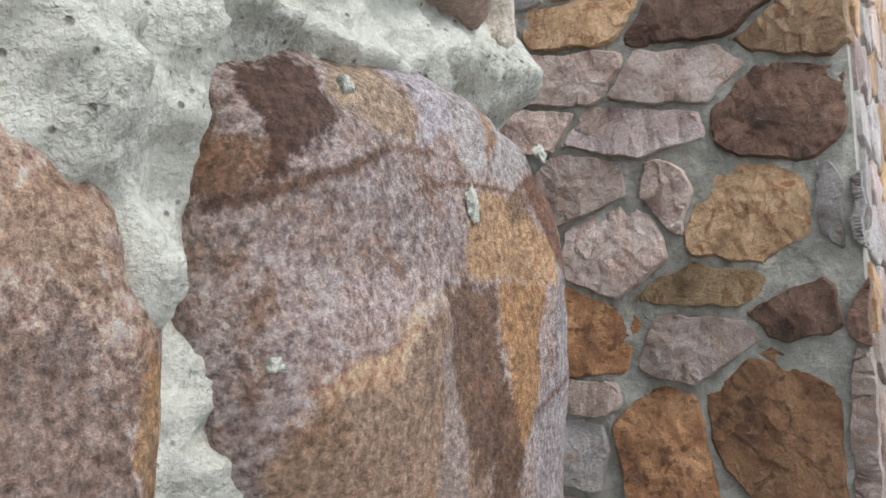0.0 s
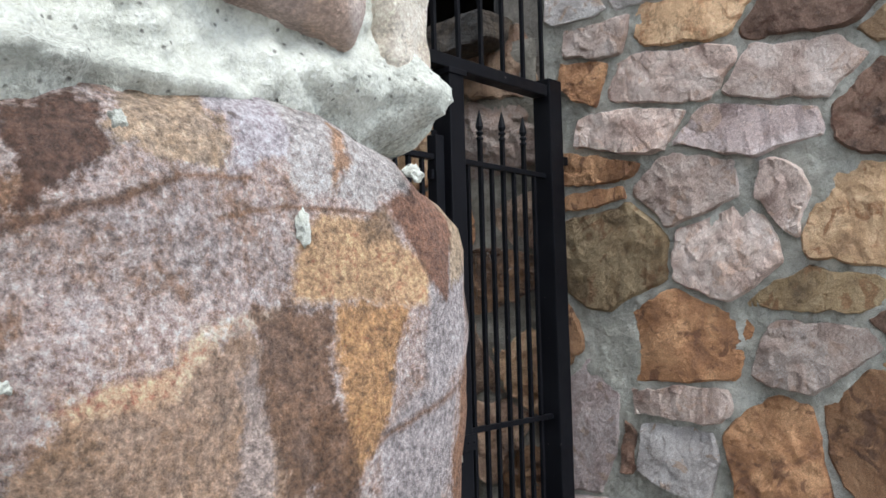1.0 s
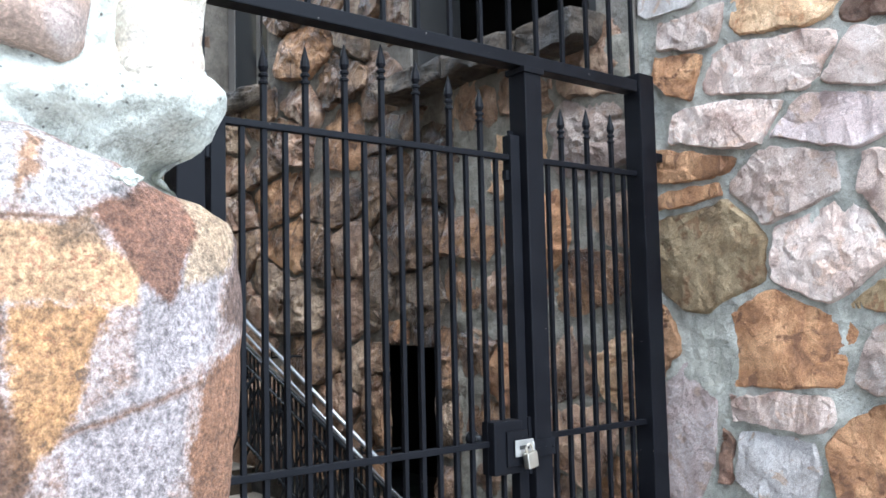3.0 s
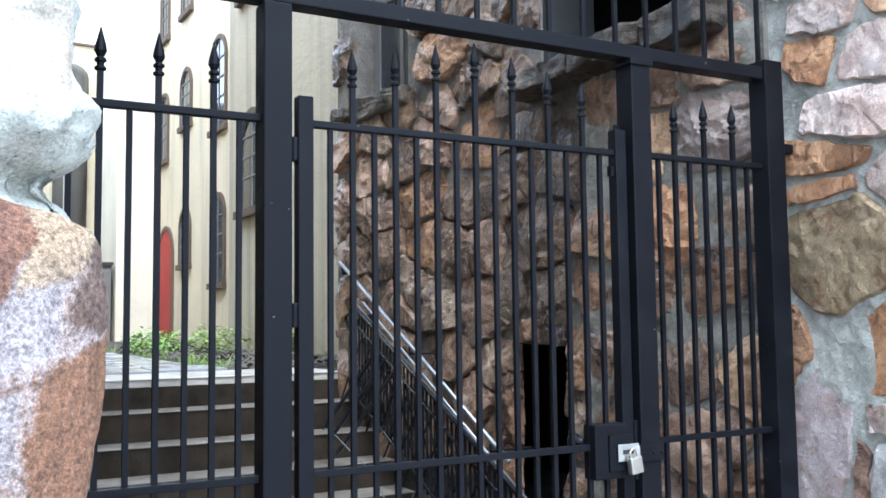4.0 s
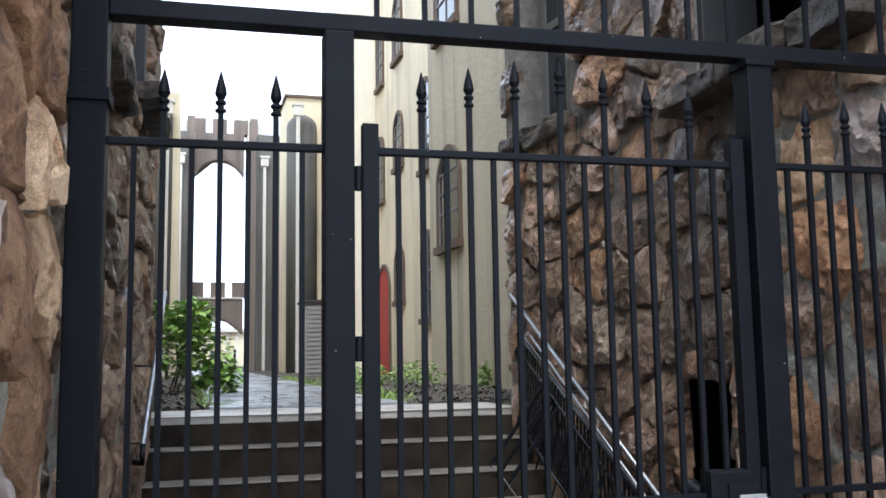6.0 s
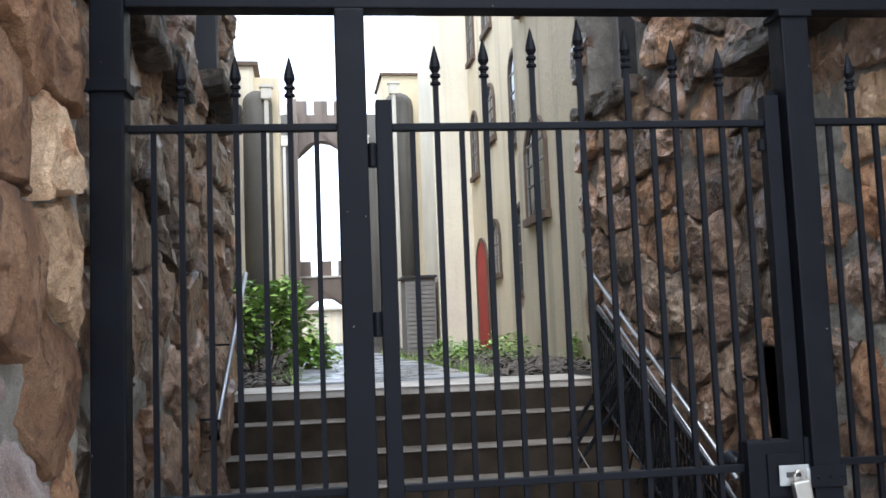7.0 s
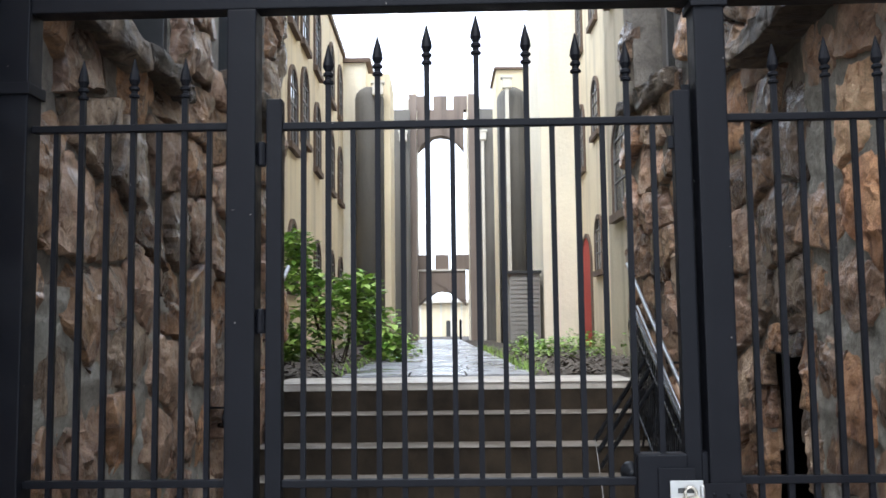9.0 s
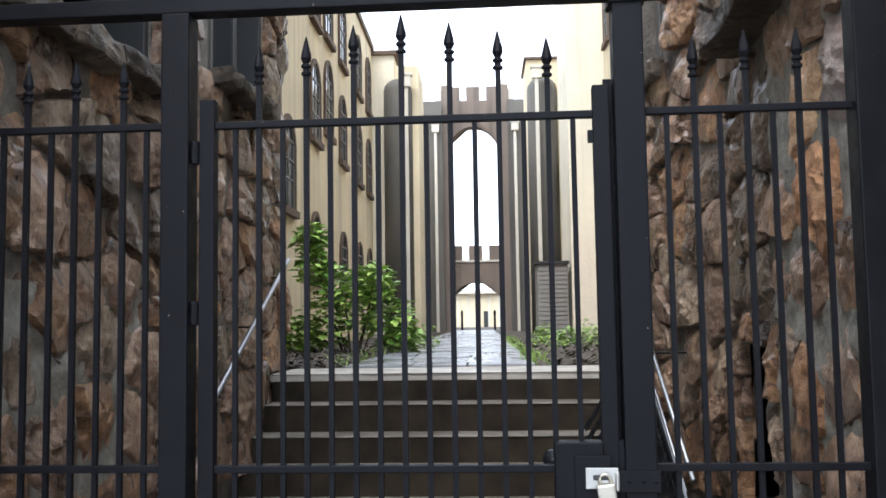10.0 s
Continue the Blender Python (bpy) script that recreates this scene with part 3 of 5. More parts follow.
slab_cells(bm, 2.42, 4.75, 0, HIGH, EAST_HOLES, put_x(4.255, 4.285))
slab_cells(bm, 2.42, 4.75, 0, HIGH, [EAST_HOLES[0], (3.7, 4.75, -1, 1.75)], put_x(4.285, 4.66))
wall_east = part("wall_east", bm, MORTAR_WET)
tagged(wall_east, "rough brown rubble stone passage wall with openings, damp, shade in its colours", "stone wall", kind="structure")
wall_wing = part("wall_wing", one_box(4.29, 4.66, 0.42, 2.42, 0, TOP), MORTAR)
tagged(wall_wing, "dry rubble stone wall of brown and pink sandstone in grey mortar", "stone wall", kind="structure")
wall_wing_front = part("wall_wing_front", one_box(4.66, 9.0, 0.42, 0.8, 0, TOP), MORTAR)
tagged(wall_wing_front, "rubble stone wall end in pale mortar", "stone wall", kind="structure")

# Boxes added behind the openings, painted dark so the openings read as unlit.
for name, x0, x1, label in (("wall_room_west", -1.2, 0.5, "unseen room box painted near black behind the passage wall"), ("wall_room_east", 4.66, 6.4, "unseen room box painted near black behind the passage wall")):
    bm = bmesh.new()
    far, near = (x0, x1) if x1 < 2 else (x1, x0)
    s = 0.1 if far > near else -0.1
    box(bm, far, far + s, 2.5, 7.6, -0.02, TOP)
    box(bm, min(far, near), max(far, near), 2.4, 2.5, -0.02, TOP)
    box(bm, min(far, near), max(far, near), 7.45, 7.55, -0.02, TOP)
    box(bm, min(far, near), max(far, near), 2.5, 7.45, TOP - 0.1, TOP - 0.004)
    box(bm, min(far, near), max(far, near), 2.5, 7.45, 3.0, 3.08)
    # Unseen filler pieces that stop light leaking in behind the bent wall.
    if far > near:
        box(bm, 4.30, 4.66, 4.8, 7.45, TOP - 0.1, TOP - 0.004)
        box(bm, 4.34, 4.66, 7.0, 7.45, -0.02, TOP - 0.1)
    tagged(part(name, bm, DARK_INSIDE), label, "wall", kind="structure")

# ledges and windows of the openings
def ledge(wall, x0, x1, y0, y1, z, seed, stone, turn=None):
    r = random.Random(seed)
    y = y0
    while y < y1 - 0.1:
        w = min(r.uniform(0.4, 0.7), y1 - y)
        s = one_box(x0, x1, y, y + w - 0.004, z - 0.10 - r.uniform(0, 0.05), z + 0.01, 0.02)
        bmesh.ops.subdivide_edges(s, edges=s.edges, cuts=5, use_grid_fill=True)
        for q in s.verts:
            q.co += 0.035 * noise.noise_vector(q.co * 5) + 0.018 * noise.noise_vector(q.co * 14) + 0.01 * noise.noise_vector(q.co * 31)
        if turn is not None:
            bmesh.ops.transform(s, matrix=turn, verts=s.verts)
        part("ledge_stone", s, stone, wall)
        y += w


ledge(wall_east, 4.00, 4.62, 2.60, 4.36, 3.12, 1, LEDGE)
ledge(wall_east, -0.10, 0.40, 1.08, 2.16, 3.42, 2, LEDGE, BEND)
ledge(wall_west, 0.54, 1.01, 2.70, 4.42, 2.98, 3, LEDGE)
ledge(wall_west, 0.54, 1.06, 5.30, 6.80, 3.32, 4, LEDGE)


def opening_window(parent, x, y0, y1, z0, z1, turn=Matrix()):
    w = part("window_sash", one_box(x - 0.02, x + 0.02, y0, y0 + 0.08, z0, z1), SASH, parent, "grey painted timber sash")
    part("stile", one_box(x - 0.02, x + 0.02, y1 - 0.08, y1, z0, z1), SASH, w)
    for z in (z0, (z0 + z1) / 2, z1 - 0.08):
        part("sash_rail", one_box(x - 0.018, x + 0.018, y0 + 0.08, y1 - 0.08, z, z + 0.07), SASH, w)
    part("mullion", one_box(x - 0.016, x + 0.016, (y0 + y1) / 2 - 0.025, (y0 + y1) / 2 + 0.025, z0 + 0.07, z1 - 0.08), SASH, w)
    part("pane", one_box(x - 0.004, x + 0.004, y0 + 0.08, y1 - 0.08, z0 + 0.07, z1 - 0.08), GLASS, w)
    w.matrix_world = turn


opening_window(wall_east, 0.26, 1.14, 1.96, 3.44, 5.28, BEND)
opening_window(wall_west, 0.64, 5.39, 6.71, 3.34, 4.98)

# stones of the passage walls
rng = random.Random(11)
ACROSS, OUT = Vector((-0.163, 0.987, 0)), Vector((-0.987, -0.163, 0))
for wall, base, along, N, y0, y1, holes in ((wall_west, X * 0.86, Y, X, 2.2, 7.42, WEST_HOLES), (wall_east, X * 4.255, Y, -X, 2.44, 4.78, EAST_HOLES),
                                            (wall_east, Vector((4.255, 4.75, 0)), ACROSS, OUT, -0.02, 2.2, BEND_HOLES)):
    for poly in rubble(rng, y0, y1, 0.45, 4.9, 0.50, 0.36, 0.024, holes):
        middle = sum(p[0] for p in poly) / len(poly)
        # West draws lighter stones and east darker ones to even out their light.
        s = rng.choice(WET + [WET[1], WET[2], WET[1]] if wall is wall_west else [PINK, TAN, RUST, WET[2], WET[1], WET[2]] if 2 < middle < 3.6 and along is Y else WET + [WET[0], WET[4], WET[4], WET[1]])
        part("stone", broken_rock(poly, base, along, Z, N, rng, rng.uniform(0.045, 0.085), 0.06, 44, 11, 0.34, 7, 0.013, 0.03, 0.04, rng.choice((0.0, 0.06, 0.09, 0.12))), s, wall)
for y, z, w, h in ((3.87, 1.30, 0.13, 0.22), (3.885, 1.08, 0.17, 0.24), (3.87, 0.84, 0.14, 0.26), (3.885, 0.58, 0.16, 0.28), (3.87, 0.30, 0.15, 0.3), (4.60, 1.32, 0.15, 0.2),
                   (4.61, 1.10, 0.18, 0.26), (4.60, 0.84, 0.14, 0.26), (4.62, 0.58, 0.17, 0.26), (4.60, 0.30, 0.15, 0.3), (4.12, 1.47, 0.26, 0.15), (4.38, 1.49, 0.26, 0.16)):
    y += 0.07
    quad = [(y - w * rng.uniform(0.4, 0.6), z - h * 0.5), (y + w * rng.uniform(0.4, 0.6), z - h * 0.45), (y + w * rng.uniform(0.4, 0.6), z + h * 0.5), (y - w * rng.uniform(0.4, 0.6), z + h * 0.45)]
    part("stone", broken_rock(quad, X * 4.255, Y, Z, -X, rng, rng.uniform(0.03, 0.06), 0.03, 28, 8, 0.5, 5, 0.012, 0.02), rng.choice(WET), wall_east)
part("mortar_face", lumpy_sheet(bmesh.new(), X * 4.222, Y, Z, -X, 2.43, 3.8, 0.4, 3.0, 0.03, 0.022, 8, 37.0), MORTAR_DAMP, wall_east, "pale mortar", True)
part("mortar_face", lumpy_sheet(bmesh.new(), X * 0.893, Y, Z, X, 2.3, 5.0, 0.3, 1.75, 0.03, 0.022, 7, 43.0), MORTAR_DAMP, wall_west, "pale damp mortar", True)
part("mortar_face", lumpy_sheet(bmesh.new(), X * 0.945, Y, Z, X, 0.78, 2.26, 0.4, 4.2, 0.03, 0.012, 8, 31.0), MORTAR_WARM, wall_west, "pale mortar", True)
for poly in rubble(rng, 0.80, 2.2, 0.45, 4.4, 0.42, 0.36, 0.02):
    part("stone", broken_rock(poly, X * 0.945, Y, Z, X, rng, rng.uniform(0.045, 0.065), 0.05, 44, 11, 0.26, 7, 0.012, 0.03, 0.05, rng.choice((0.0, 0.06, 0.09))),
         rng.choice([RUST, TAN, RUST, PINK, TAN]), wall_west)

# Near-black panels line the openings; shade of the recess is painted into them.
for wall, x0, x1, holes in ((wall_west, 0.52, 0.85, WEST_HOLES), (wall_east, 4.27, 4.65, EAST_HOLES[:1])):
    for q in holes:
        for y in (q[0] + 0.004, q[1] - 0.064):
            part("jamb", one_box(x0, x1, y, y + 0.06, q[2] + 0.02, q[3] - 0.01, 0.006), SASH_DARK, wall, "near-black jamb panel with the recess shade in its colour")

# stones of the wing wall: middle along the wall and up, width, height
KINDS = {"p": PINK, "r": RUST, "t": TAN, "o": OLIVE, "m": MAUVE, "w": PALE, "d": DARK}
WING_A = [
    ("p", 2.090, 2.917, 0.293, 0.169), ("t", 1.608, 2.905, 0.502, 0.219), ("p", 1.744, 2.672, 0.648, 0.268), ("p", 1.161, 2.586, 0.543, 0.249),
    ("d", 0.751, 2.378, 0.439, 0.398), ("p", 1.952, 2.443, 0.523, 0.229), ("m", 1.369, 2.376, 0.596, 0.219), ("r", 2.158, 2.273, 0.376, 0.149),
    ("p", 1.641, 2.120, 0.418, 0.278), ("p", 1.215, 2.051, 0.199, 0.259), ("t", 0.852, 1.954, 0.449, 0.388), ("o", 2.061, 1.840, 0.523, 0.487),
    ("p", 1.487, 1.804, 0.449, 0.418), ("o", 1.054, 1.635, 0.669, 0.159), ("r", 1.743, 1.447, 0.690, 0.438), ("p", 1.129, 1.349, 0.439, 0.259),
]
WING_B = [
    ("r", 2.319, 1.434, 0.125, 0.239), ("p", 1.703, 1.136, 0.397, 0.169), ("w", 1.755, 0.900, 0.376, 0.278), ("r", 1.313, 0.959, 0.397, 0.378),
    ("m", 2.199, 1.049, 0.282, 0.497), ("d", 2.005, 0.931, 0.084, 0.199), ("w", 0.528, 1.949, 0.105, 0.308), ("w", 0.399, 1.904, 0.094, 0.328),
    ("d", 0.703, 1.509, 0.261, 0.219), ("r", 0.827, 1.047, 0.481, 0.517), ("d", 0.426, 1.496, 0.105, 0.259), ("p", 0.446, 1.029, 0.115, 0.547),
    ("t", 0.601, 2.700, 0.439, 0.219), ("d", 1.077, 2.841, 0.523, 0.199), ("r", 2.154, 2.123, 0.272, 0.099), ("r", 2.161, 2.721, 0.230, 0.199),
]
rng = random.Random(3)
for k, y, z, w, h in WING_A + WING_B:
    quad = [(y - 0.72 * w, z - 0.74 * h), (y + 0.72 * w, z - 0.74 * h), (y + 0.72 * w, z + 0.74 * h), (y - 0.72 * w, z + 0.74 * h)]
    if w > 3.4 * h:
        quad = [(y - 0.55 * w, z - 0.3 * h), (y - 0.1 * w, z - 0.6 * h), (y + 0.5 * w, z - 0.4 * h), (y + 0.56 * w, z), (y + 0.1 * w, z + 0.6 * h), (y - 0.3 * w, z + 0.4 * h)]
    for _, y2, z2, w2, h2 in WING_A + WING_B:
        dy, dz = y2 - y, z2 - z
        if (dy or dz) and abs(dy) < w + w2 and abs(dz) < h + h2 and len(quad) > 2:
            mine, other = 1 / max(abs(dy) / w, abs(dz) / h), 1 / max(abs(dy) / w2, abs(dz) / h2)
            k2 = mine / (mine + other)
            ny, nz = dy / (w + w2) ** 2, dz / (h + h2) ** 2
            s = math.hypot(ny, nz)
            quad = clip(quad, y + dy * k2 - ny / s * 0.014, z + dz * k2 - nz / s * 0.014, ny, nz)
    quad = clip(clip(quad, 0.405, 0, -1, 0), 2.40, 0, 1, 0)
    if len(quad) < 3 or abs(sum(p[0] * q[1] - q[0] * p[1] for p, q in zip(quad, quad[1:] + quad[:1]))) < 0.014:
        continue
    for c in range(2):
        g = rng.uniform(0, 6.28)
        quad = clip(quad, y + 0.56 * w * math.cos(g), z + 0.56 * h * math.sin(g), math.cos(g) / w, math.sin(g) / h)
    part("stone", broken_rock(quad, X * 4.29, Y, Z, -X, rng, rng.uniform(0.030, 0.044), 0.05, 56, 8, 0.17, 5, 0.008, 0.018, 0.03, rng.choice((0.0, 0.0, 0.05))), KINDS[k], wall_wing)
bm = lumpy_sheet(bmesh.new(), X * 4.286, Y, Z, -X, 0.42, 2.42, 0.2, 4.0, 0.016, 0.0115, 12, 14.0)
part("mortar_face", bm, MORTAR, wall_wing, "grey mortar struck between the stones", True)
for b0, b1 in ((0.1, 0.66), (3.05, 4.6)):
    for poly in rubble(rng, 0.44, 2.40, b0, b1, 0.42, 0.28, 0.045):
        part("stone", rock(poly, X * 4.29, Y, Z, -X, rng, 0.03, 0.05, 14, (1.0, 0.95, 0.7), 0.014, 6, 0.014, 0.05, 0.6), rng.choice(list(KINDS.values())), wall_wing)
for poly in rubble(rng, 4.40, 7.4, 0.3, 4.4, 0.40, 0.27, 0.045):
    part("stone", rock(poly, Y * 0.42, X, Z, -Y, rng, 0.03, 0.05, 14, (1.0, 0.95, 0.7), 0.014, 6, 0.014, 0.05, 0.6), rng.choice([PINK, MAUVE, TAN, PALE]), wall_wing_front)

# ---- near corner of the front wall ----
LUMPS = [(0.455, 1.655, 0.045, 0.05, 0.050), (0.478, 1.585, 0.016, 0.03, 0.052), (0.43, 1.70, 0.06, 0.03, 0.035), (0.62, 1.735, 0.12, 0.010, 0.022),
         (0.80, 1.76, 0.08, 0.02, 0.02), (0.925, 1.775, 0.055, 0.036, 0.040), (0.95, 1.712, 0.05, 0.018, -0.045), (0.52, 1.70, 0.02, 0.05, 0.030)]


def corner_mortar(z0, z1, step, rough, seed):
    """Mortar that runs along the front, turns the rounded corner and goes back into the passage."""
    line = [Vector(p) for p in ((-0.3, 0.345), (0.80, 0.345), (0.86, 0.352), (0.93, 0.374), (0.972, 0.40), (0.982, 0.45), (0.965, 0.55), (0.94, 0.80))]
    bm = bmesh.new()
    cols = []
    for p, q in zip(line, line[1:]):
        m = max(1, round((q - p).length / step))
        t = (q - p).normalized()
        cols += [(p.lerp(q, k / m), Vector((t.y, -t.x))) for k in range(m)]
    nz = round((z1 - z0) / step)
    grid = []
    for c, nrm in cols:
        row = []
        for k in range(nz + 1):
            z = z0 + (z1 - z0) * k / nz
            w = Vector((c.x, c.y, z))
            d = noise.noise(w * 9 + Vector((seed, 0, 0))) + 0.6 * noise.noise(w * 24) + 0.5 * noise.noise(w * 55) + 0.32 * noise.noise(w * 120) - 0.5 * max(0.0, noise.noise(w * 30 + Vector((5, 0, 0))) - 0.25) * 4
            lump = sum(hgt * math.exp(-((c.x - lx) / rx) ** 2 - ((z - lz) / rz) ** 2) for lx, lz, rx, rz, hgt in LUMPS)
            row.append(bm.verts.new((c.x + nrm.x * (rough * d + lump), c.y + nrm.y * (rough * d + lump), z)))
        grid.append(row)
    for a, b in zip(grid, grid[1:]):
        for k in range(nz):
            bm.faces.new((a[k], b[k], b[k + 1], a[k + 1]))
    return bm


part("mortar_face", corner_mortar(1.15, 2.1, 0.005, 0.015, 3.0), MORTAR_PALE, wall_front, "pale lumpy mortar", True)


def big_stone(poly, y, depth, mat, seed, proud, n=72, rings=12, rough=0.012, bend=0.0):
    """A large near stone with a finely broken face and rounded arrises; it reaches back into the wall."""
    ring = outline(poly, n, 0.010, seed, 0.2)
    c = sum(ring, Vector((0, 0))) / n
    bm = bmesh.new()
    rows = [[bm.verts.new((p.x, y + depth, p.y)) for p in ring]]
    for k in range(4):
        f = 1 - k / 4
        rows.append([bm.verts.new((p.x + 0.012 * noise.noise((p.x * 14, p.y * 14, seed + k)), y + 0.012 + (depth - 0.012) * f,
                                   p.y + 0.012 * noise.noise((p.x * 14, p.y * 14, seed + 20 + k)))) for p in ring])
    for k in range(rings):
        s = math.cos(0.5 * math.pi * k / rings) if k else 1.0
        row = []
        for p in ring:
            q = c + (p - c) * (0.995 * s)
            lift = proud * (1 - s ** 9)
            g = noise.noise((q.x * 5, q.y * 5, seed)) + 0.5 * noise.noise((q.x * 13, q.y * 13, seed)) + 0.28 * noise.noise((q.x * 34, q.y * 34, seed))
            crag = abs(noise.noise((q.x * 4.2 + 3, q.y * 6, seed + 5)))
            row.append(bm.verts.new((q.x, y - lift - rough * g - rough * crag + bend * max(0.0, q.x - 0.88), q.y)))
        rows.append(row)
    for a, b in zip(rows, rows[1:]):
        for k in range(n):
            bm.faces.new((a[k], a[(k + 1) % n], b[(k + 1) % n], b[k]))
    bm.faces.new(rows[-1])
    return part("stone", bm, mat, wall_front, "", True)


UPPER_STAINS = [
    ((0.27, 0.175, 0.13), 0.8, 0.010, [(0.500, 1.66), (0.515, 1.685), (0.545, 1.682), (0.540, 1.64), (0.500, 1.638)]),
    ((0.30, 0.150, 0.075), 0.85, 0.022, [(0.505, 1.638), (0.545, 1.66), (0.575, 1.645), (0.530, 1.626)]),
    ((0.25, 0.135, 0.085), 0.7, 0.020, [(0.500, 1.637), (0.562, 1.641), (0.525, 1.615), (0.505, 1.620)]),
    ((0.115, 0.055, 0.034), 0.95, 0.016, [(0.556, 1.640), (0.553, 1.70), (0.590, 1.715), (0.612, 1.71), (0.614, 1.682), (0.598, 1.664), (0.572, 1.640)]),
    ((0.46, 0.32, 0.20), 0.75, 0.024, [(0.622, 1.73), (0.690, 1.74), (0.692, 1.672), (0.640, 1.672), (0.617, 1.688)]),
    ((0.56, 0.50, 0.52), 0.85, 0.020, [(0.692, 1.74), (0.750, 1.74), (0.750, 1.688), (0.698, 1.676)]),
    ((0.60, 0.54, 0.51), 0.85, 0.014, [(0.748, 1.740), (0.860, 1.712), (0.866, 1.684), (0.822, 1.660), (0.748, 1.662)]),
    ((0.40, 0.21, 0.11), 0.9, 0.010, [(0.789, 1.722), (0.806, 1.716), (0.803, 1.690), (0.782, 1.660), (0.786, 1.69)]),
]
LINES = [
    ((0.17, 0.085, 0.05), 0.9, 0.003, [(0.535, 1.628), (0.619, 1.654), (0.619, 1.647), (0.535, 1.620)]),
    ((0.19, 0.095, 0.05), 0.9, 0.003, [(0.617, 1.654), (0.652, 1.669), (0.654, 1.663), (0.617, 1.647)]),
    ((0.22, 0.11, 0.06), 0.85, 0.0025, [(0.650, 1.669), (0.712, 1.673), (0.712, 1.669), (0.650, 1.664)]),
    ((0.24, 0.12, 0.06), 0.85, 0.0025, [(0.680, 1.644), (0.742, 1.656), (0.742, 1.652), (0.680, 1.640)]),
    ((0.22, 0.11, 0.06), 0.85, 0.002, [(0.740, 1.655), (0.830, 1.657), (0.830, 1.653), (0.740, 1.651)]),
]
MIDDLE_STAINS = [
    ((0.42, 0.25, 0.145), 0.75, 0.022, [(0.643, 1.552), (0.700, 1.571), (0.735, 1.520), (0.755, 1.42), (0.59, 1.42), (0.562, 1.490), (0.580, 1.525)]),
    ((0.46, 0.38, 0.36), 0.6, 0.020, [(0.695, 1.545), (0.716, 1.545), (0.722, 1.44), (0.690, 1.44)]),
    ((0.74, 0.50, 0.34), 1.0, 0.004, [(0.630, 1.534), (0.664, 1.574), (0.674, 1.564), (0.645, 1.530)]),
    ((0.76, 0.58, 0.46), 1.0, 0.003, [(0.662, 1.574), (0.728, 1.586), (0.728, 1.577), (0.667, 1.563)]),
    ((0.70, 0.43, 0.27), 0.95, 0.006, [(0.644, 1.549), (0.603, 1.543), (0.573, 1.528), (0.581, 1.523), (0.641, 1.531)]),
    ((0.63, 0.375, 0.20), 0.95, 0.006, [(0.742, 1.590), (0.746, 1.625), (0.770, 1.652), (0.82, 1.648), (0.880, 1.620), (0.878, 1.585)]),
    ((0.52, 0.27, 0.115), 0.95, 0.008, [(0.778, 1.586), (0.880, 1.588), (0.874, 1.543), (0.82, 1.490), (0.80, 1.43), (0.78, 1.44)]),
    ((0.20, 0.105, 0.060), 0.9, 0.016, [(0.706, 1.588), (0.776, 1.586), (0.775, 1.545), (0.769, 1.465), (0.735, 1.455), (0.712, 1.515)]),
]
RIGHT_STAINS = [
    ((0.19, 0.095, 0.05), 0.9, 0.012, [(0.752, 1.510), (0.778, 1.512), (0.800, 1.455), (0.785, 1.40), (0.755, 1.42)]),
    ((0.50, 0.43, 0.42), 0.9, 0.008, [(0.878, 1.600), (0.930, 1.640), (0.965, 1.612), (0.955, 1.545), (0.880, 1.505), (0.872, 1.545)]),
    ((0.52, 0.36, 0.22), 0.85, 0.010, [(0.935, 1.70), (0.985, 1.69), (1.005, 1.66), (0.970, 1.610), (0.92, 1.60)]),
    ((0.25, 0.115, 0.068), 0.96, 0.008, [(0.832, 1.657), (0.885, 1.688), (0.930, 1.694), (0.938, 1.650), (0.905, 1.585), (0.884, 1.597), (0.872, 1.615)]),
    ((0.30, 0.18, 0.10), 0.9, 0.006, [(0.805, 1.650), (0.840, 1.660), (0.848, 1.636), (0.812, 1.629)]),
    ((0.47, 0.40, 0.39), 0.9, 0.010, [(0.822, 1.490), (0.870, 1.520), (0.925, 1.512), (0.920, 1.45), (0.900, 1.38), (0.82, 1.38)]),
    ((0.22, 0.11, 0.06), 0.9, 0.004, [(0.815, 1.488), (0.875, 1.504), (0.945, 1.522), (0.945, 1.517), (0.875, 1.498), (0.815, 1.482)]),
    ((0.31, 0.145, 0.075), 0.95, 0.009, [(0.964, 1.580), (1.03, 1.575), (1.03, 1.36), (0.905, 1.38), (0.926, 1.465), (0.921, 1.508), (0.948, 1.525)]),
    ((0.16, 0.095, 0.07), 0.9, 0.008, [(0.996, 1.655), (1.03, 1.655), (1.03, 1.56), (0.970, 1.565), (0.972, 1.595)]),
]
HERO = patched_stone("speckled_purple_sandstone", (0.51, 0.385, 0.345), UPPER_STAINS + MIDDLE_STAINS + RIGHT_STAINS + LINES)
HERO2 = patched_stone("coarse_rust_sandstone", (0.66, 0.46, 0.36), [
    ((0.17, 0.105, 0.08), 0.6, 0.03, [(0.38, 1.57), (0.43, 1.58), (0.47, 1.53), (0.45, 1.48), (0.38, 1.47)]),
    ((0.52, 0.33, 0.22), 0.8, 0.03, [(0.38, 1.62), (0.45, 1.63), (0.46, 1.59), (0.39, 1.585)]),
    ((0.46, 0.25, 0.11), 0.8, 0.02, [(0.465, 1.56), (0.49, 1.56), (0.49, 1.40), (0.465, 1.40)])])
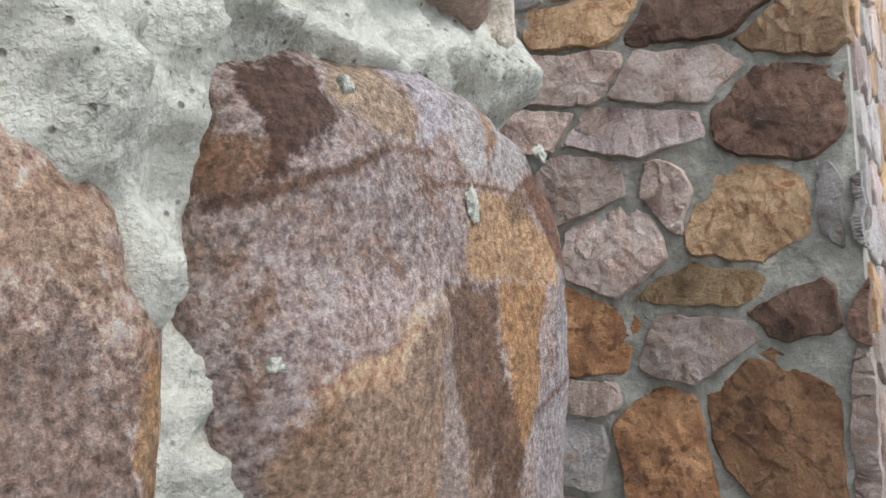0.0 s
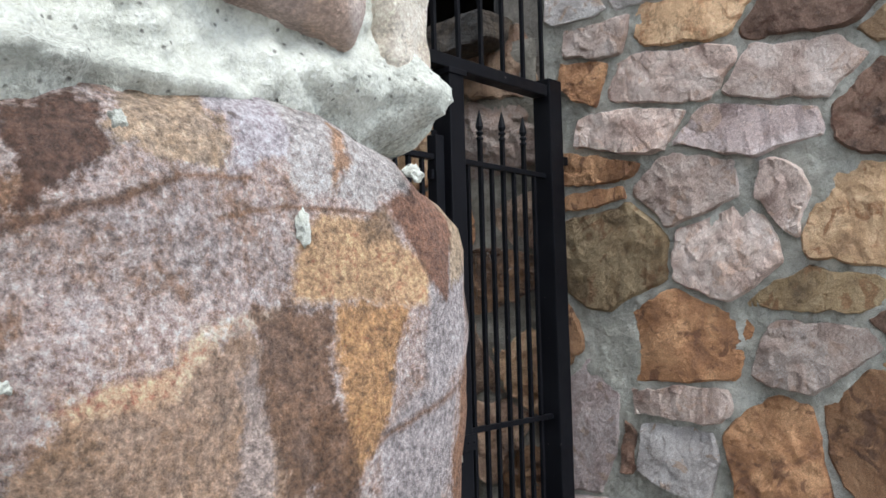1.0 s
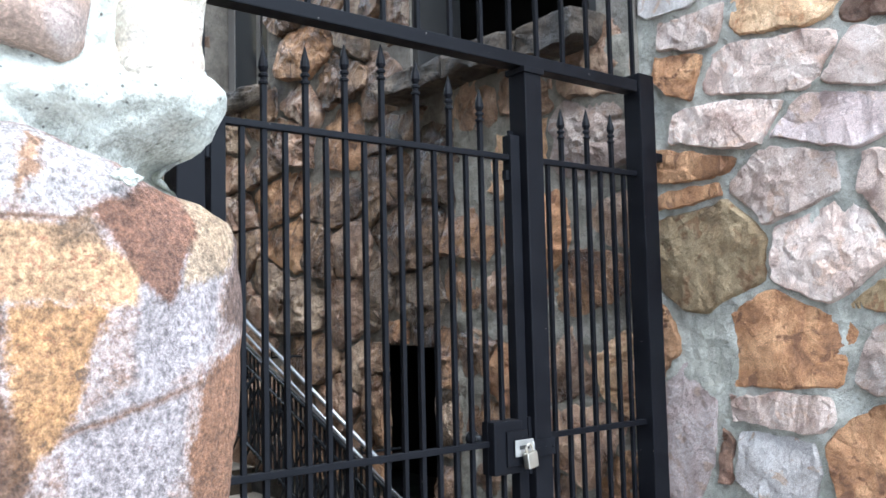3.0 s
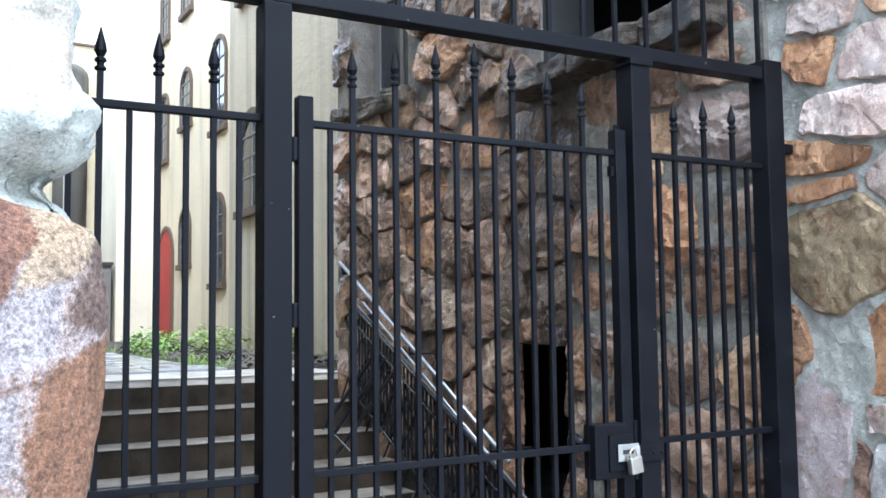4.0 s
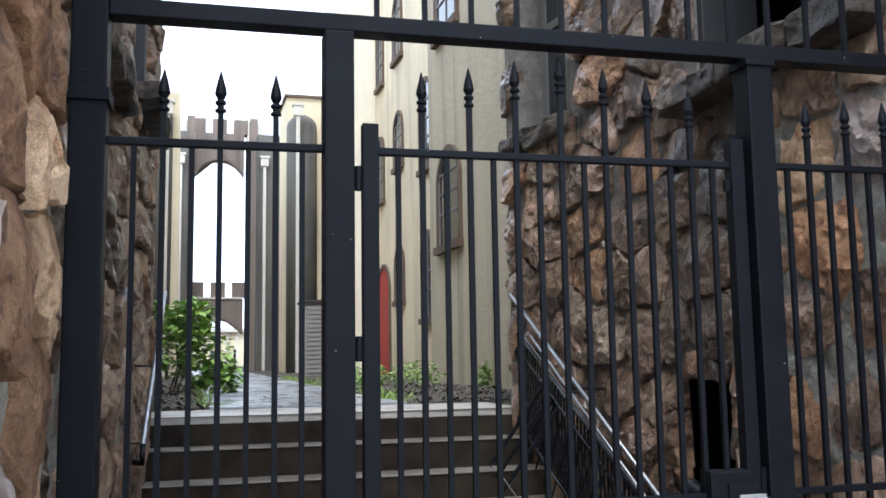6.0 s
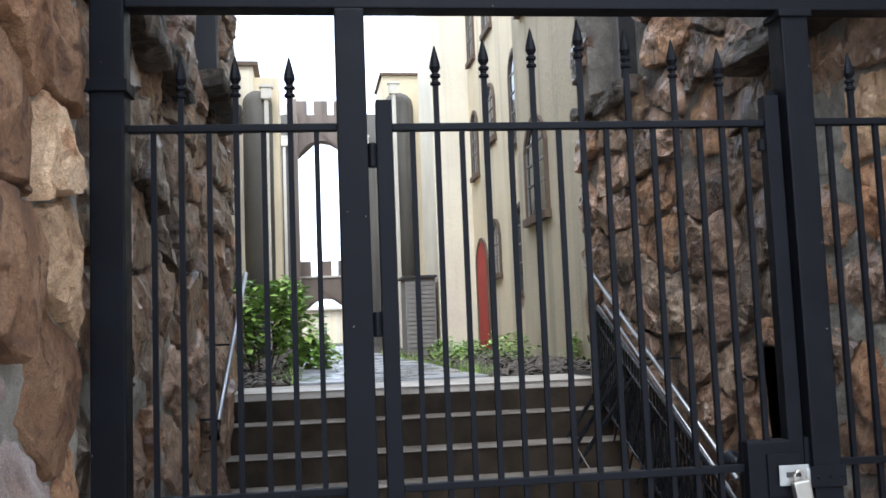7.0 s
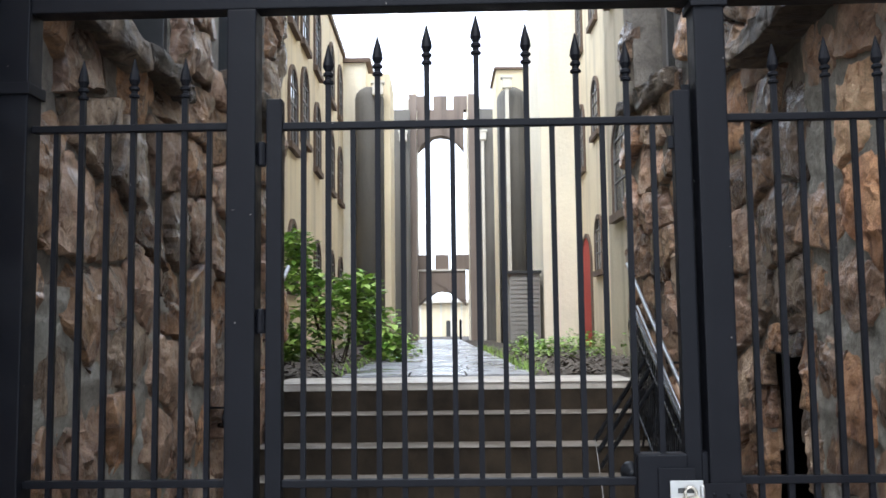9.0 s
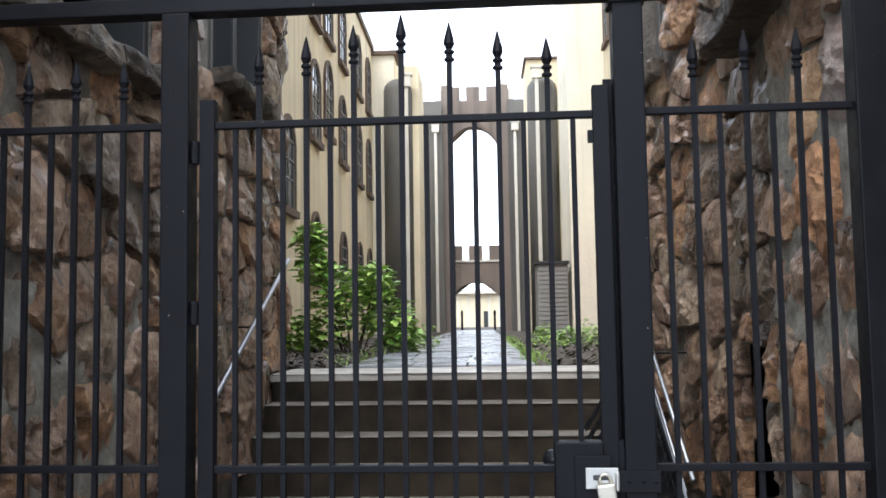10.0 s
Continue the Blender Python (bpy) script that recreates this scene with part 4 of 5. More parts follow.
big_stone([(0.530, 1.69), (0.59, 1.722), (0.70, 1.738), (0.80, 1.728), (0.87, 1.705), (0.995, 1.668), (1.012, 1.57), (0.985, 1.34), (0.62, 1.34), (0.545, 1.50), (0.527, 1.58), (0.525, 1.64)],
                 0.345, 0.34, HERO, 7.0, 0.040, 84, 16, 0.013, 0.28)
big_stone([(0.10, 1.68), (0.38, 1.685), (0.455, 1.65), (0.472, 1.60), (0.500, 1.57), (0.508, 1.34), (0.10, 1.34)], 0.345, 0.2, HERO2, 21.0, 0.040, 90, 14, 0.020)
big_stone([(0.655, 1.84), (0.70, 1.805), (0.77, 1.797), (0.825, 1.787), (0.842, 1.80), (0.85, 1.98), (0.655, 1.98)], 0.337, 0.3, PINK, 45.0, 0.020, 90, 12, 0.024)
big_stone([(0.08, 1.72), (0.26, 1.73), (0.33, 1.76), (0.32, 1.95), (0.10, 1.96)], 0.325, 0.2, PINK, 51.0, 0.012, 50, 8)


big_stone([(0.872, 1.785), (0.905, 1.757), (0.950, 1.752), (0.972, 1.79), (0.975, 1.97), (0.885, 1.97)], 0.352, 0.3, CREAM, 63.0, 0.022, 96, 16, 0.030, 0.25)


def blob(x, z, rx, rz, seed, y=0.304, thick=0.003):
    """A smear of mortar left on a stone's face."""
    bm = bmesh.new()
    bmesh.ops.create_icosphere(bm, subdivisions=3, radius=1.0)
    for q in bm.verts:
        f = 1 + 0.8 * noise.noise(q.co * 1.4 + Vector((seed, 0, 0))) + 0.45 * noise.noise(q.co * 4 + Vector((seed, 0, 0)))
        q.co = Vector((x + q.co.x * rx * f, y + q.co.y * thick * f, z + q.co.z * rz * f))
    part("mortar_smear", bm, MORTAR_PALE, wall_front, "", True)


for k, (x, z, rx, rz) in enumerate(((0.752, 1.640, 0.006, 0.011), (0.611, 1.695, 0.005, 0.005), (0.703, 1.571, 0.012, 0.004), (0.545, 1.545, 0.006, 0.004),
                                    (0.868, 1.690, 0.010, 0.006))):
    blob(x, z, rx, rz, k * 3.1)
rng = random.Random(9)
for b0, b1 in ((0.2, 1.35), (2.0, 4.4)):
    for poly in rubble(rng, -1.6, 0.93, b0, b1, 0.42, 0.28, 0.045):
        part("stone", rock(poly, Y * 0.37, X, Z, -Y, rng, 0.03, 0.05, 16, (1.0, 0.95, 0.7), 0.014, 6, 0.014, 0.05, 0.6), rng.choice([PINK, TAN, RUST]), wall_front)

# ---- gate and fence ----
GY = 2.30


def spear(bm, x, z0, tip):
    """A square bar from z0 with a collared spear head that ends at tip."""
    w = 0.009
    box(bm, x - w, x + w, GY - w, GY + w, z0, tip - 0.13)
    lathe(bm, [(0.009, 0), (0.0175, 0.004), (0.0175, 0.012), (0.011, 0.016), (0.011, 0.026), (0.0175, 0.030), (0.0175, 0.038), (0.010, 0.044),
               (0.019, 0.062), (0.0165, 0.080), (0.007, 0.118), (0.002, 0.138)], 10, (x, GY, tip - 0.138))
    return bm


def picket(x, z0, z1):
    w = 0.0085
    return one_box(x - w, x + w, GY - w, GY + w, z0, z1)


def rail(x0, x1, z, h=0.024, d=0.032):
    return one_box(x0, x1, GY - d / 2, GY + d / 2, z - h / 2, z + h / 2, 0.003)


frame_posts = thing("gate_portal", "black painted steel gate frame of square posts and a beam", "gate frame")
for x0, x1, z1 in ((0.985, 1.092, TOP - 2.2), (1.755, 1.852, 2.625), (3.292, 3.392, 2.625), (4.065, 4.175, 2.72)):
    part("post", one_box(x0, x1, GY - 0.05, GY + 0.05, 0, z1, 0.006), IRON, frame_posts)
part("beam", one_box(1.092, 4.06, GY - 0.04, GY + 0.04, 2.628, 2.685, 0.005), IRON, frame_posts)
part("post_cap", one_box(3.282, 3.402, GY - 0.06, GY + 0.06, 2.60, 2.626, 0.004), IRON, frame_posts)
for z in (2.37, 0.5):
    bm = one_box(0.975, 1.102, GY - 0.062, GY + 0.06, z - 0.02, z + 0.02, 0.003)
    box(bm, 0.90, 0.98, GY - 0.062, GY - 0.05, z - 0.022, z + 0.022)
    part("wall_bracket", bm, IRON, frame_posts)
part("wall_bracket", one_box(4.17, 4.27, GY - 0.02, GY + 0.02, 2.31, 2.35), IRON, frame_posts)
for k in range(14):
    part("upper_bar", picket(1.935 + 0.165 * k, 2.685, 4.1), IRON, frame_posts)
part("upper_rail", rail(1.80, 4.2, 4.1), IRON, frame_posts)


def fence_panel(x0, x1, longs, shorts, tips, label):
    f = thing("fence_panel", label, "fence", "fence panels beside the gate")
    for z in (2.238, 1.07, 0.14):
        part("rail", rail(x0, x1, z), IRON, f)
    for x, t in zip(longs, tips):
        part("spear_bar", spear(bmesh.new(), x, 0.06, t), IRON, f)
    for x in shorts:
        part("bar", picket(x, 0.06, 2.228), IRON, f)
    return f


fence_panel(1.092, 1.755, (1.258, 1.431, 1.604), (1.172, 1.345, 1.518, 1.688), (2.475, 2.478, 2.475), "black painted steel fence panel with spear heads between posts")
fence_panel(3.392, 4.065, (3.558, 3.728, 3.898), (3.466, 3.640, 3.812, 3.978), (2.486, 2.505, 2.505), "black painted steel fence panel with spear heads beside a stone wall")

gate = thing("gate", "closed black painted steel gate with arched spear heads", "gate")
part("stile", one_box(1.882, 1.935, GY - 0.025, GY + 0.025, 0.04, 2.325, 0.004), IRON, gate)
part("stile", one_box(3.222, 3.276, GY - 0.025, GY + 0.025, 0.04, 2.33, 0.004), IRON, gate)
for z in (2.235, 1.068, 0.12):
    part("rail", rail(1.935, 3.222, z), IRON, gate)
TIPS = (2.513, 2.538, 2.573, 2.604, 2.570, 2.535, 2.505)
for k in range(15):
    x = 2.003 + 0.0824 * k
    if k % 2:
        part("spear_bar", spear(bmesh.new(), x, 0.1, TIPS[k // 2]), IRON, gate)
    else:
        part("bar", picket(x, 0.1, 2.222), IRON, gate)
for z in (2.10, 1.55, 0.4):
    part("hinge", lathe(bmesh.new(), [(0.013, 0), (0.015, 0.004), (0.015, 0.076), (0.013, 0.08)], 10, (1.867, GY - 0.02, z)), IRON, gate)
lock_box = part("lock_box", one_box(3.068, 3.225, GY - 0.045, GY + 0.03, 0.945, 1.156, 0.006), IRON, gate, "black steel lock box")
part("lock_lip", one_box(3.13, 3.245, GY - 0.055, GY - 0.046, 0.975, 1.115, 0.003), IRON, lock_box)
bm = lathe(bmesh.new(), [(0.012, 0), (0.012, 0.03), (0.02, 0.036), (0.026, 0.05), (0.024, 0.062), (0.012, 0.07)], 16)
bmesh.ops.transform(bm, matrix=pose(3.065, GY + 0.03, 1.085, -90, 0, 0), verts=bm.verts)
bmesh.ops.scale(bm, vec=(1.3, 1.0, 1.3), space=Matrix.Translation((-3.065, -GY, -1.085)), verts=bm.verts)
part("door_knob", bm, IRON_RAIL, gate, "round black knob", True)
hasp = part("hasp", one_box(3.163, 3.266, GY - 0.066, GY - 0.060, 1.012, 1.078, 0.002), STEEL, gate, "bright steel hasp plate")
bm = lathe(bmesh.new(), [(0.006, 0), (0.008, 0.003), (0.008, 0.057), (0.006, 0.06)], 10, (3.262, GY - 0.064, 1.005))
part("hinge_pin", bm, STEEL, hasp)
part("strap", one_box(3.262, 3.40, GY - 0.060, GY - 0.052, 1.0, 1.068, 0.002), IRON, gate, "black steel strap")

for x in (3.30, 3.345, 3.385):
    bm = lathe(bmesh.new(), [(0.006, 0), (0.006, 0.003), (0.003, 0.006)], 8)
    bmesh.ops.transform(bm, matrix=pose(x, GY - 0.06, 1.034, 90, 0, 0), verts=bm.verts)
    part("bolt", bm, IRON, gate)
# Raised dark strip for the hasp slot; the hole's darkness is its colour.
part("slot_strip", one_box(3.186, 3.236, GY - 0.0705, GY - 0.0665, 1.040, 1.056, 0.001), SASH_DARK, hasp)
part("latch_plate", one_box(3.274, 3.291, GY - 0.03, GY + 0.02, 0.93, 1.16), IRON, gate)
part("stop_strip", one_box(3.262, 3.291, GY + 0.026, GY + 0.036, 0.06, 2.36), IRON, frame_posts)
for z in (1.16, 2.20):
    part("gusset", one_box(3.205, 3.222, GY - 0.012, GY + 0.012, z - 0.06, z - 0.02), IRON, gate)

padlock = thing("padlock", "weathered pale steel padlock hanging on the hasp", "padlock")
bm = one_box(-0.029, 0.029, -0.015, 0.015, -0.036, 0.030, 0.007)
bmesh.ops.transform(bm, matrix=pose(3.226, GY - 0.086, 1.002, 0, -8, 0), verts=bm.verts)
part("body", bm, PADLOCK, padlock, "pale worn padlock body")
arc = [(3.206, GY - 0.086, 1.026)] + [(3.221 + 0.017 * math.cos(math.pi - math.pi * k / 8), GY - 0.084, 1.044 + 0.017 * math.sin(math.pi * k / 8)) for k in range(9)] + [(3.241, GY - 0.086, 1.030)]
part("shackle", tube(bmesh.new(), arc, 0.0048), PADLOCK, padlock, "steel shackle", True)

# ---- handrails ----
west_rail = thing("handrail", "single sloping steel handrail on wall brackets, wet and shining", "handrail")
a, b = Vector((1.02, 5.05, 1.076)), Vector((1.02, 7.01, 2.104))
part("rail", tube(bmesh.new(), [a, a.lerp(b, 0.5), b], 0.019), RAIL_SHEEN, west_rail, "wet rail with its shine put into the colour", True)
for k in (0.06, 0.5, 0.9):
    p = a.lerp(b, k)
    part("bracket", tube(bmesh.new(), [p - Z * 0.02, p - Z * 0.06, p - Z * 0.06 - X * 0.14], 0.008, 6), IRON_RAIL, west_rail)

part("end_hook", tube(bmesh.new(), [a, a - Y * 0.05 - Z * 0.05, a - Y * 0.02 - Z * 0.10, a + Y * 0.03 - Z * 0.10 - X * 0.05], 0.017), IRON_RAIL, west_rail, "", True)
# A black rail in truth; its pale metal stands for reflected sky.
wall_rail = thing("wall_handrail", "sloping black handrail on the stone wall, made pale for its wet shine", "handrail")
a, b = Vector((3.83, 6.72, 2.07)), Vector((3.85, 4.1, 0.715))
part("rail", tube(bmesh.new(), [a, a.lerp(b, 0.5), b], 0.015), RAIL_SHEEN, wall_rail, "wet rail with its shine put into the colour", True)
part("lower_rail", tube(bmesh.new(), [a.lerp(b, 0.22) - Z * 0.06 - X * 0.04, b - Z * 0.06 - X * 0.04], 0.009), RAIL_SHEEN, wall_rail, "thin wet rail with its shine put into the colour", True)
for k in (0.02, 0.5, 0.92):
    p = a.lerp(b, k)
    part("bracket", tube(bmesh.new(), [p - Z * 0.02, p - Z * 0.07, p - Z * 0.07 + X * 0.30], 0.009, 6), IRON_RAIL, wall_rail)

east_rail = thing("stair_railing", "black iron stair railing with close balusters, wet and shining", "railing")
a, b = Vector((3.80, 6.36, 1.70)), Vector((3.80, 3.6, 0.40))
part("top_bar", tube(bmesh.new(), [a, b], 0.016), IRON_RAIL, east_rail, "wet top bar", True)
# Thin pale strip added along the top bar as its wet highlight.
part("top_highlight", one_box(0, (b - a).length, -0.007, 0.007, 0.022, 0.030), RAIL_SHEEN, east_rail, "thin pale bar added as a wet highlight").matrix_world = \
    Matrix.Translation(a) @ Matrix(((0, 1, 0), ((b - a).normalized().y, 0, -(b - a).normalized().z), ((b - a).normalized().z, 0, (b - a).normalized().y))).to_4x4() @ Matrix.Scale(-1, 4, (0, 0, 1))
part("lower_bar", tube(bmesh.new(), [a - Z * 0.13, b - Z * 0.13], 0.012), IRON_RAIL, east_rail, "wet lower bar", True)
part("foot_bar", tube(bmesh.new(), [a - Z * 0.72, b - Z * 0.72 + Y * 0.9 + Z * 0.48], 0.014), IRON_RAIL, east_rail, "", True)
part("newel", one_box(3.775, 3.825, 6.36, 6.41, 0.9, 1.68, 0.004), IRON_RAIL, east_rail)
curl = [Vector((3.80, 6.42 + 0.10 * math.sin(k * 0.5), 1.62 - 0.11 * k / 6 + 0.03 * math.sin(k * 0.6))) for k in range(8)]
part("scroll", tube(bmesh.new(), curl, 0.016), IRON_RAIL, east_rail, "", True)
for k in range(46):
    p = a.lerp(b, 0.02 + k * 0.0213)
    part("baluster", one_box(p.x - 0.007, p.x + 0.007, p.y - 0.007, p.y + 0.007, max(p.z - 0.72, 0.02), p.z), IRON_RAIL, east_rail)
# Crossed braces added to thicken the lattice and darken the shaded gap behind.
for k in range(16):
    p = a.lerp(b, 0.04 + k * 0.058)
    part("brace", tube(bmesh.new(), [p - Z * 0.12 + X * 0.012, p - Z * 0.80 - Y * 0.02 + X * 0.012 - Y * 0.30], 0.008, 6), IRON_RAIL, east_rail)
for k in range(16):
    p = a.lerp(b, 0.06 + k * 0.06)
    part("brace", tube(bmesh.new(), [p - Z * 0.2, p - Z * 0.70 + Y * 0.42], 0.008, 6), IRON_RAIL, east_rail)
for k in (0.0, 0.14, 0.30):
    part("leaning_brace", tube(bmesh.new(), [(3.81, 5.87 - k, 1.36 - 0.5 * k), (3.46, 6.17 - k, 0.73 - 0.5 * k)], 0.017, 6), IRON_RAIL, east_rail)
cable = thing("loose_cable", "thin pale cable hanging beside the steps", "cable")
part("wire", tube(bmesh.new(), [(3.455, 6.13, 0.74), (3.42, 5.8, 0.72), (3.38, 5.4, 0.65), (3.33, 4.92, 0.58), (3.31, 4.6, 0.36)], 0.0035, 6), SASH, cable)

# ---- courtyard buildings, in the courtyard's own directions ----
def arch_outline(w, h, rise, n=10):
    """Right half-closed outline of an arched opening, from the left foot round to the right foot."""
    r = (w * w / 4 + rise * rise) / (2 * rise)
    a = math.asin(min(1, w / 2 / r))
    if rise > w / 2:
        a = math.pi - a
    return [(-w / 2, 0.0)] + [(r * math.sin(-a + 2 * a * k / n), h - r + r * math.cos(-a + 2 * a * k / n)) for k in range(n + 1)] + [(w / 2, 0.0)]


def prism(pts, d0, d1, M):
    """A solid from an outline in the plane (s, t), between depths d0 and d1; M takes (s, depth, t) to the courtyard."""
    bm = bmesh.new()
    f = [bm.verts.new(M @ Vector((s, d0, t))) for s, t in pts]
    g = [bm.verts.new(M @ Vector((s, d1, t))) for s, t in pts]
    bm.faces.new(f)
    bm.faces.new(g[::-1])
    for k in range(len(pts)):
        bm.faces.new((f[k], g[k], g[(k + 1) % len(pts)], f[(k + 1) % len(pts)]))
    bmesh.ops.recalc_face_normals(bm, faces=bm.faces)
    return bm


def band(pts, out, d0, d1, M):
    """A frame of a given width round an open outline."""
    bm = bmesh.new()
    n = len(pts)
    c = Vector((sum(p[0] for p in pts) / n, sum(p[1] for p in pts) / n))
    outer = []
    for k, p in enumerate(pts):
        p0, p1 = Vector(pts[max(0, k - 1)]), Vector(pts[min(n - 1, k + 1)])
        t = (p1 - p0).normalized()
        q = Vector((-t.y, t.x))
        if q.dot(Vector(p) - c) < 0:
            q = -q
        outer.append(Vector(p) + q * out)
    rows = [[bm.verts.new(M @ Vector((p[0], d, p[1]))) for p in o] for o, d in ((pts, d0), (outer, d0), (outer, d1), (pts, d1))]
    for r, s in zip(rows, rows[1:] + rows[:1]):
        for k in range(n - 1):
            bm.faces.new((r[k], s[k], s[k + 1], r[k + 1]))
    for k in (0, n - 1):
        bm.faces.new([r[k] for r in rows])
    bmesh.ops.recalc_face_normals(bm, faces=bm.faces)
    return bm


def window(parent, M, w, h, rise, trim=TRIM_BROWN, sash=SASH):
    """An arched sash window set into its wall: dark reveal, surround, sill, glass and glazing bars."""
    pts = arch_outline(w, h, rise)
    win = part("window", prism(pts, -0.012, 0.02, M), GLASS, parent, "dark arched sash window in brown stone surround")
    part("surround", band(pts, 0.09, -0.05, 0.01, M), trim, win)
    part("sill", prism([(-w / 2 - 0.12, -0.12), (w / 2 + 0.12, -0.12), (w / 2 + 0.12, 0.0), (-w / 2 - 0.12, 0.0)], -0.10, 0.01, M), trim, win)
    part("sash_frame", band([(p[0] * 0.94, p[1] * 0.985 + 0.012) for p in pts], 0.035, -0.03, -0.013, M), sash, win)
    for t in (0.33, 0.55, 0.77):
        part("glazing_bar", prism([(-w / 2, h * t), (w / 2, h * t), (w / 2, h * t + 0.03), (-w / 2, h * t + 0.03)], -0.028, -0.013, M), sash, win)
    part("mullion", prism([(-0.015, 0), (0.015, 0), (0.015, h), (-0.015, h)], -0.026, -0.013, M), sash, win)
    return win


def on_east(v, z, u=3.4):
    """Frame of a wall that faces the axis from the east side."""
    return Matrix.Translation((u, v, z)) @ pose(0, 0, 0, 0, 0, -90)


def on_west(v, z, u=-3.0):
    return Matrix.Translation((u, v, z)) @ pose(0, 0, 0, 0, 0, 90)


BASE = LEVEL - 0.3
east = thing("east_building", "cream yellow stucco building with arched windows and a red door", "building", "courtyard buildings", m=COURT)
part("wall", one_box(3.4, 11, 13.7, 22.9, BASE, 14.0), STUCCO, east)
part("near_block", one_box(2.42, 11, 7.6, 13.7, BASE, 14.0), STUCCO_WORN, east, "weathered grey-yellow stucco block")
window(east, on_east(12.5, 3.25, 2.42), 1.1, 1.42, 0.4, TRIM_BROWN, SASH)
window(east, on_east(12.5, 6.6, 2.42), 1.1, 1.5, 0.4, TRIM_BROWN, SASH)
part("projecting_wall", one_box(2.42, 11, 22.9, 25.6, BASE, 14.0), STUCCO_PALE, east)
part("wall", one_box(3.05, 11, 25.6, 37.4, BASE, 10.2), STUCCO_PALE, east)
for v, z, w, h in ((17.55, 2.35, 0.8, 1.75), (20.1, 2.87, 0.8, 1.2), (20.1, 6.05, 0.8, 1.25), (17.55, 5.5, 0.9, 1.85), (22.15, 5.55, 0.7, 1.6), (20.1, 8.7, 0.8, 1.5), (22.15, 8.6, 0.7, 1.6)):
    window(east, on_east(v, z), w, h, w * 0.42)
door = part("door", prism(arch_outline(1.25, 2.68, 0.5), -0.03, 0.05, on_east(21.85, LEVEL)), RED, east, "red painted arched door")
part("door_surround", band(arch_outline(1.25, 2.68, 0.5), 0.1, -0.05, 0.02, on_east(21.85, LEVEL)), TRIM_BROWN, door)
for k in range(6):
    for z in (2.3, 5.0):
        window(east, on_east(27.0 + 1.7 * k, z, 3.05), 0.6, 1.4, 0.25)

west = thing("west_building", "cream yellow stucco building with rows of arched windows", "building", "courtyard buildings", m=COURT)
part("wall", one_box(-11, -3.0, 7.9, 25.2, BASE, 9.45), STUCCO, west)
part("roof_edge", one_box(-11, -2.93, 7.9, 25.3, 9.45, 9.6), TRIM_BROWN, west)
part("projecting_wall", one_box(-11, -2.35, 25.2, 28, BASE, 9.3), STUCCO_PALE, west)
part("roof_edge", one_box(-11, -2.2, 25.1, 28, 9.3, 9.42), TRIM_BROWN, west)
part("wall", one_box(-11, -3.0, 28, 37.4, BASE, 9.3), STUCCO_PALE, west)
for v, rows in ((13.7, (3.4,)), (16.1, (2.35, 5.0, 7.3)), (17.6, (5.4, 7.4)), (19.5, (2.3, 5.15, 7.4)), (22.2, (2.3, 5.1, 7.4)), (24.2, (2.3, 5.1, 7.4))):
    for z in rows:
        window(west, on_west(v, z), 0.85, 1.45 if z > 3 else 1.2, 0.36)
for k in range(5):
    for z in (2.3, 5.0):
        window(west, on_west(29.5 + 1.7 * k, z), 0.6, 1.4, 0.25)


def downspout(parent, u, v, top):
    pipe = part("downspout", one_box(u - 0.06, u + 0.06, v - 0.06, v + 0.06, LEVEL, top, 0.02), PIPE, parent, "pale downspout with a hopper head")
    bm = one_box(u - 0.15, u + 0.15, v - 0.12, v + 0.12, top - 0.05, top + 0.28, 0.02)
    box(bm, u - 0.19, u + 0.19, v - 0.15, v + 0.15, top + 0.28, top + 0.36)
    part("hopper", bm, PIPE, pipe)


def turret(parent, u, v, r, top):
    prof = [(r, 0), (r, top - BASE - r * 0.9)] + [(r * math.cos(a), top - BASE - r * 0.9 + r * 0.9 * math.sin(a)) for a in (0.4, 0.8, 1.2, 1.5)]
    part("stained_turret", lathe(bmesh.new(), prof, 20, (u, v, BASE)), STUCCO_GREY, parent, "half-round turret black with rain stains", True)


turret(west, -2.25, 25.3, 0.42, 8.6)
downspout(west, -1.98, 24.9, 8.3)
part("pier", one_box(-2.6, -1.65, 25.3, 27.6, BASE, 9.0), STUCCO, west)
turret(east, 2.2, 29.2, 0.5, 9.6)
downspout(east, 1.98, 28.4, 9.4)
part("pier", one_box(1.7, 3.1, 29.2, 31.5, BASE, 10.2), STUCCO, east)
part("roof_edge", one_box(1.62, 3.3, 29.1, 31.6, 10.2, 10.28), TRIM_BROWN, east)
for s, parent in ((-1, west), (1, east)):
    part("pier", one_box(*sorted((s * 1.35 - 0.08, s * 2.4 - 0.08)), 36.2, 37.6, BASE, 10.6), STUCCO_GREY, parent)
    part("pier", one_box(*sorted((s * 1.1 - 0.08, s * 1.4 - 0.08)), 36.8, 37.6, BASE, 11.4), RED_BROWN, parent)
    downspout(parent, s * 1.62 - 0.08, 36.0, 9.3)
    part("wall_block", one_box(*sorted((s * 2.4 - 0.08, s * 6)), 36.2, 38.6, BASE, 10.2), STUCCO, parent)

    part("chimney", one_box(*sorted((s * 1.52 - 0.2, s * 1.52 + 0.04)), 37.0, 37.4, 10.6, 11.25, 0.02), PIPE, parent)
    part("buttress", one_box(*sorted((s * 1.06 - 0.09, s * 1.24 - 0.09)), 38.0, 38.9, BASE, 12.5 if s < 0 else 11.9), STUCCO_PALE, parent)
    part("parapet", one_box(*sorted((s * 2.4, s * 3.4)), 36.0, 36.3, 10.2, 10.45), STUCCO_PALE, parent)

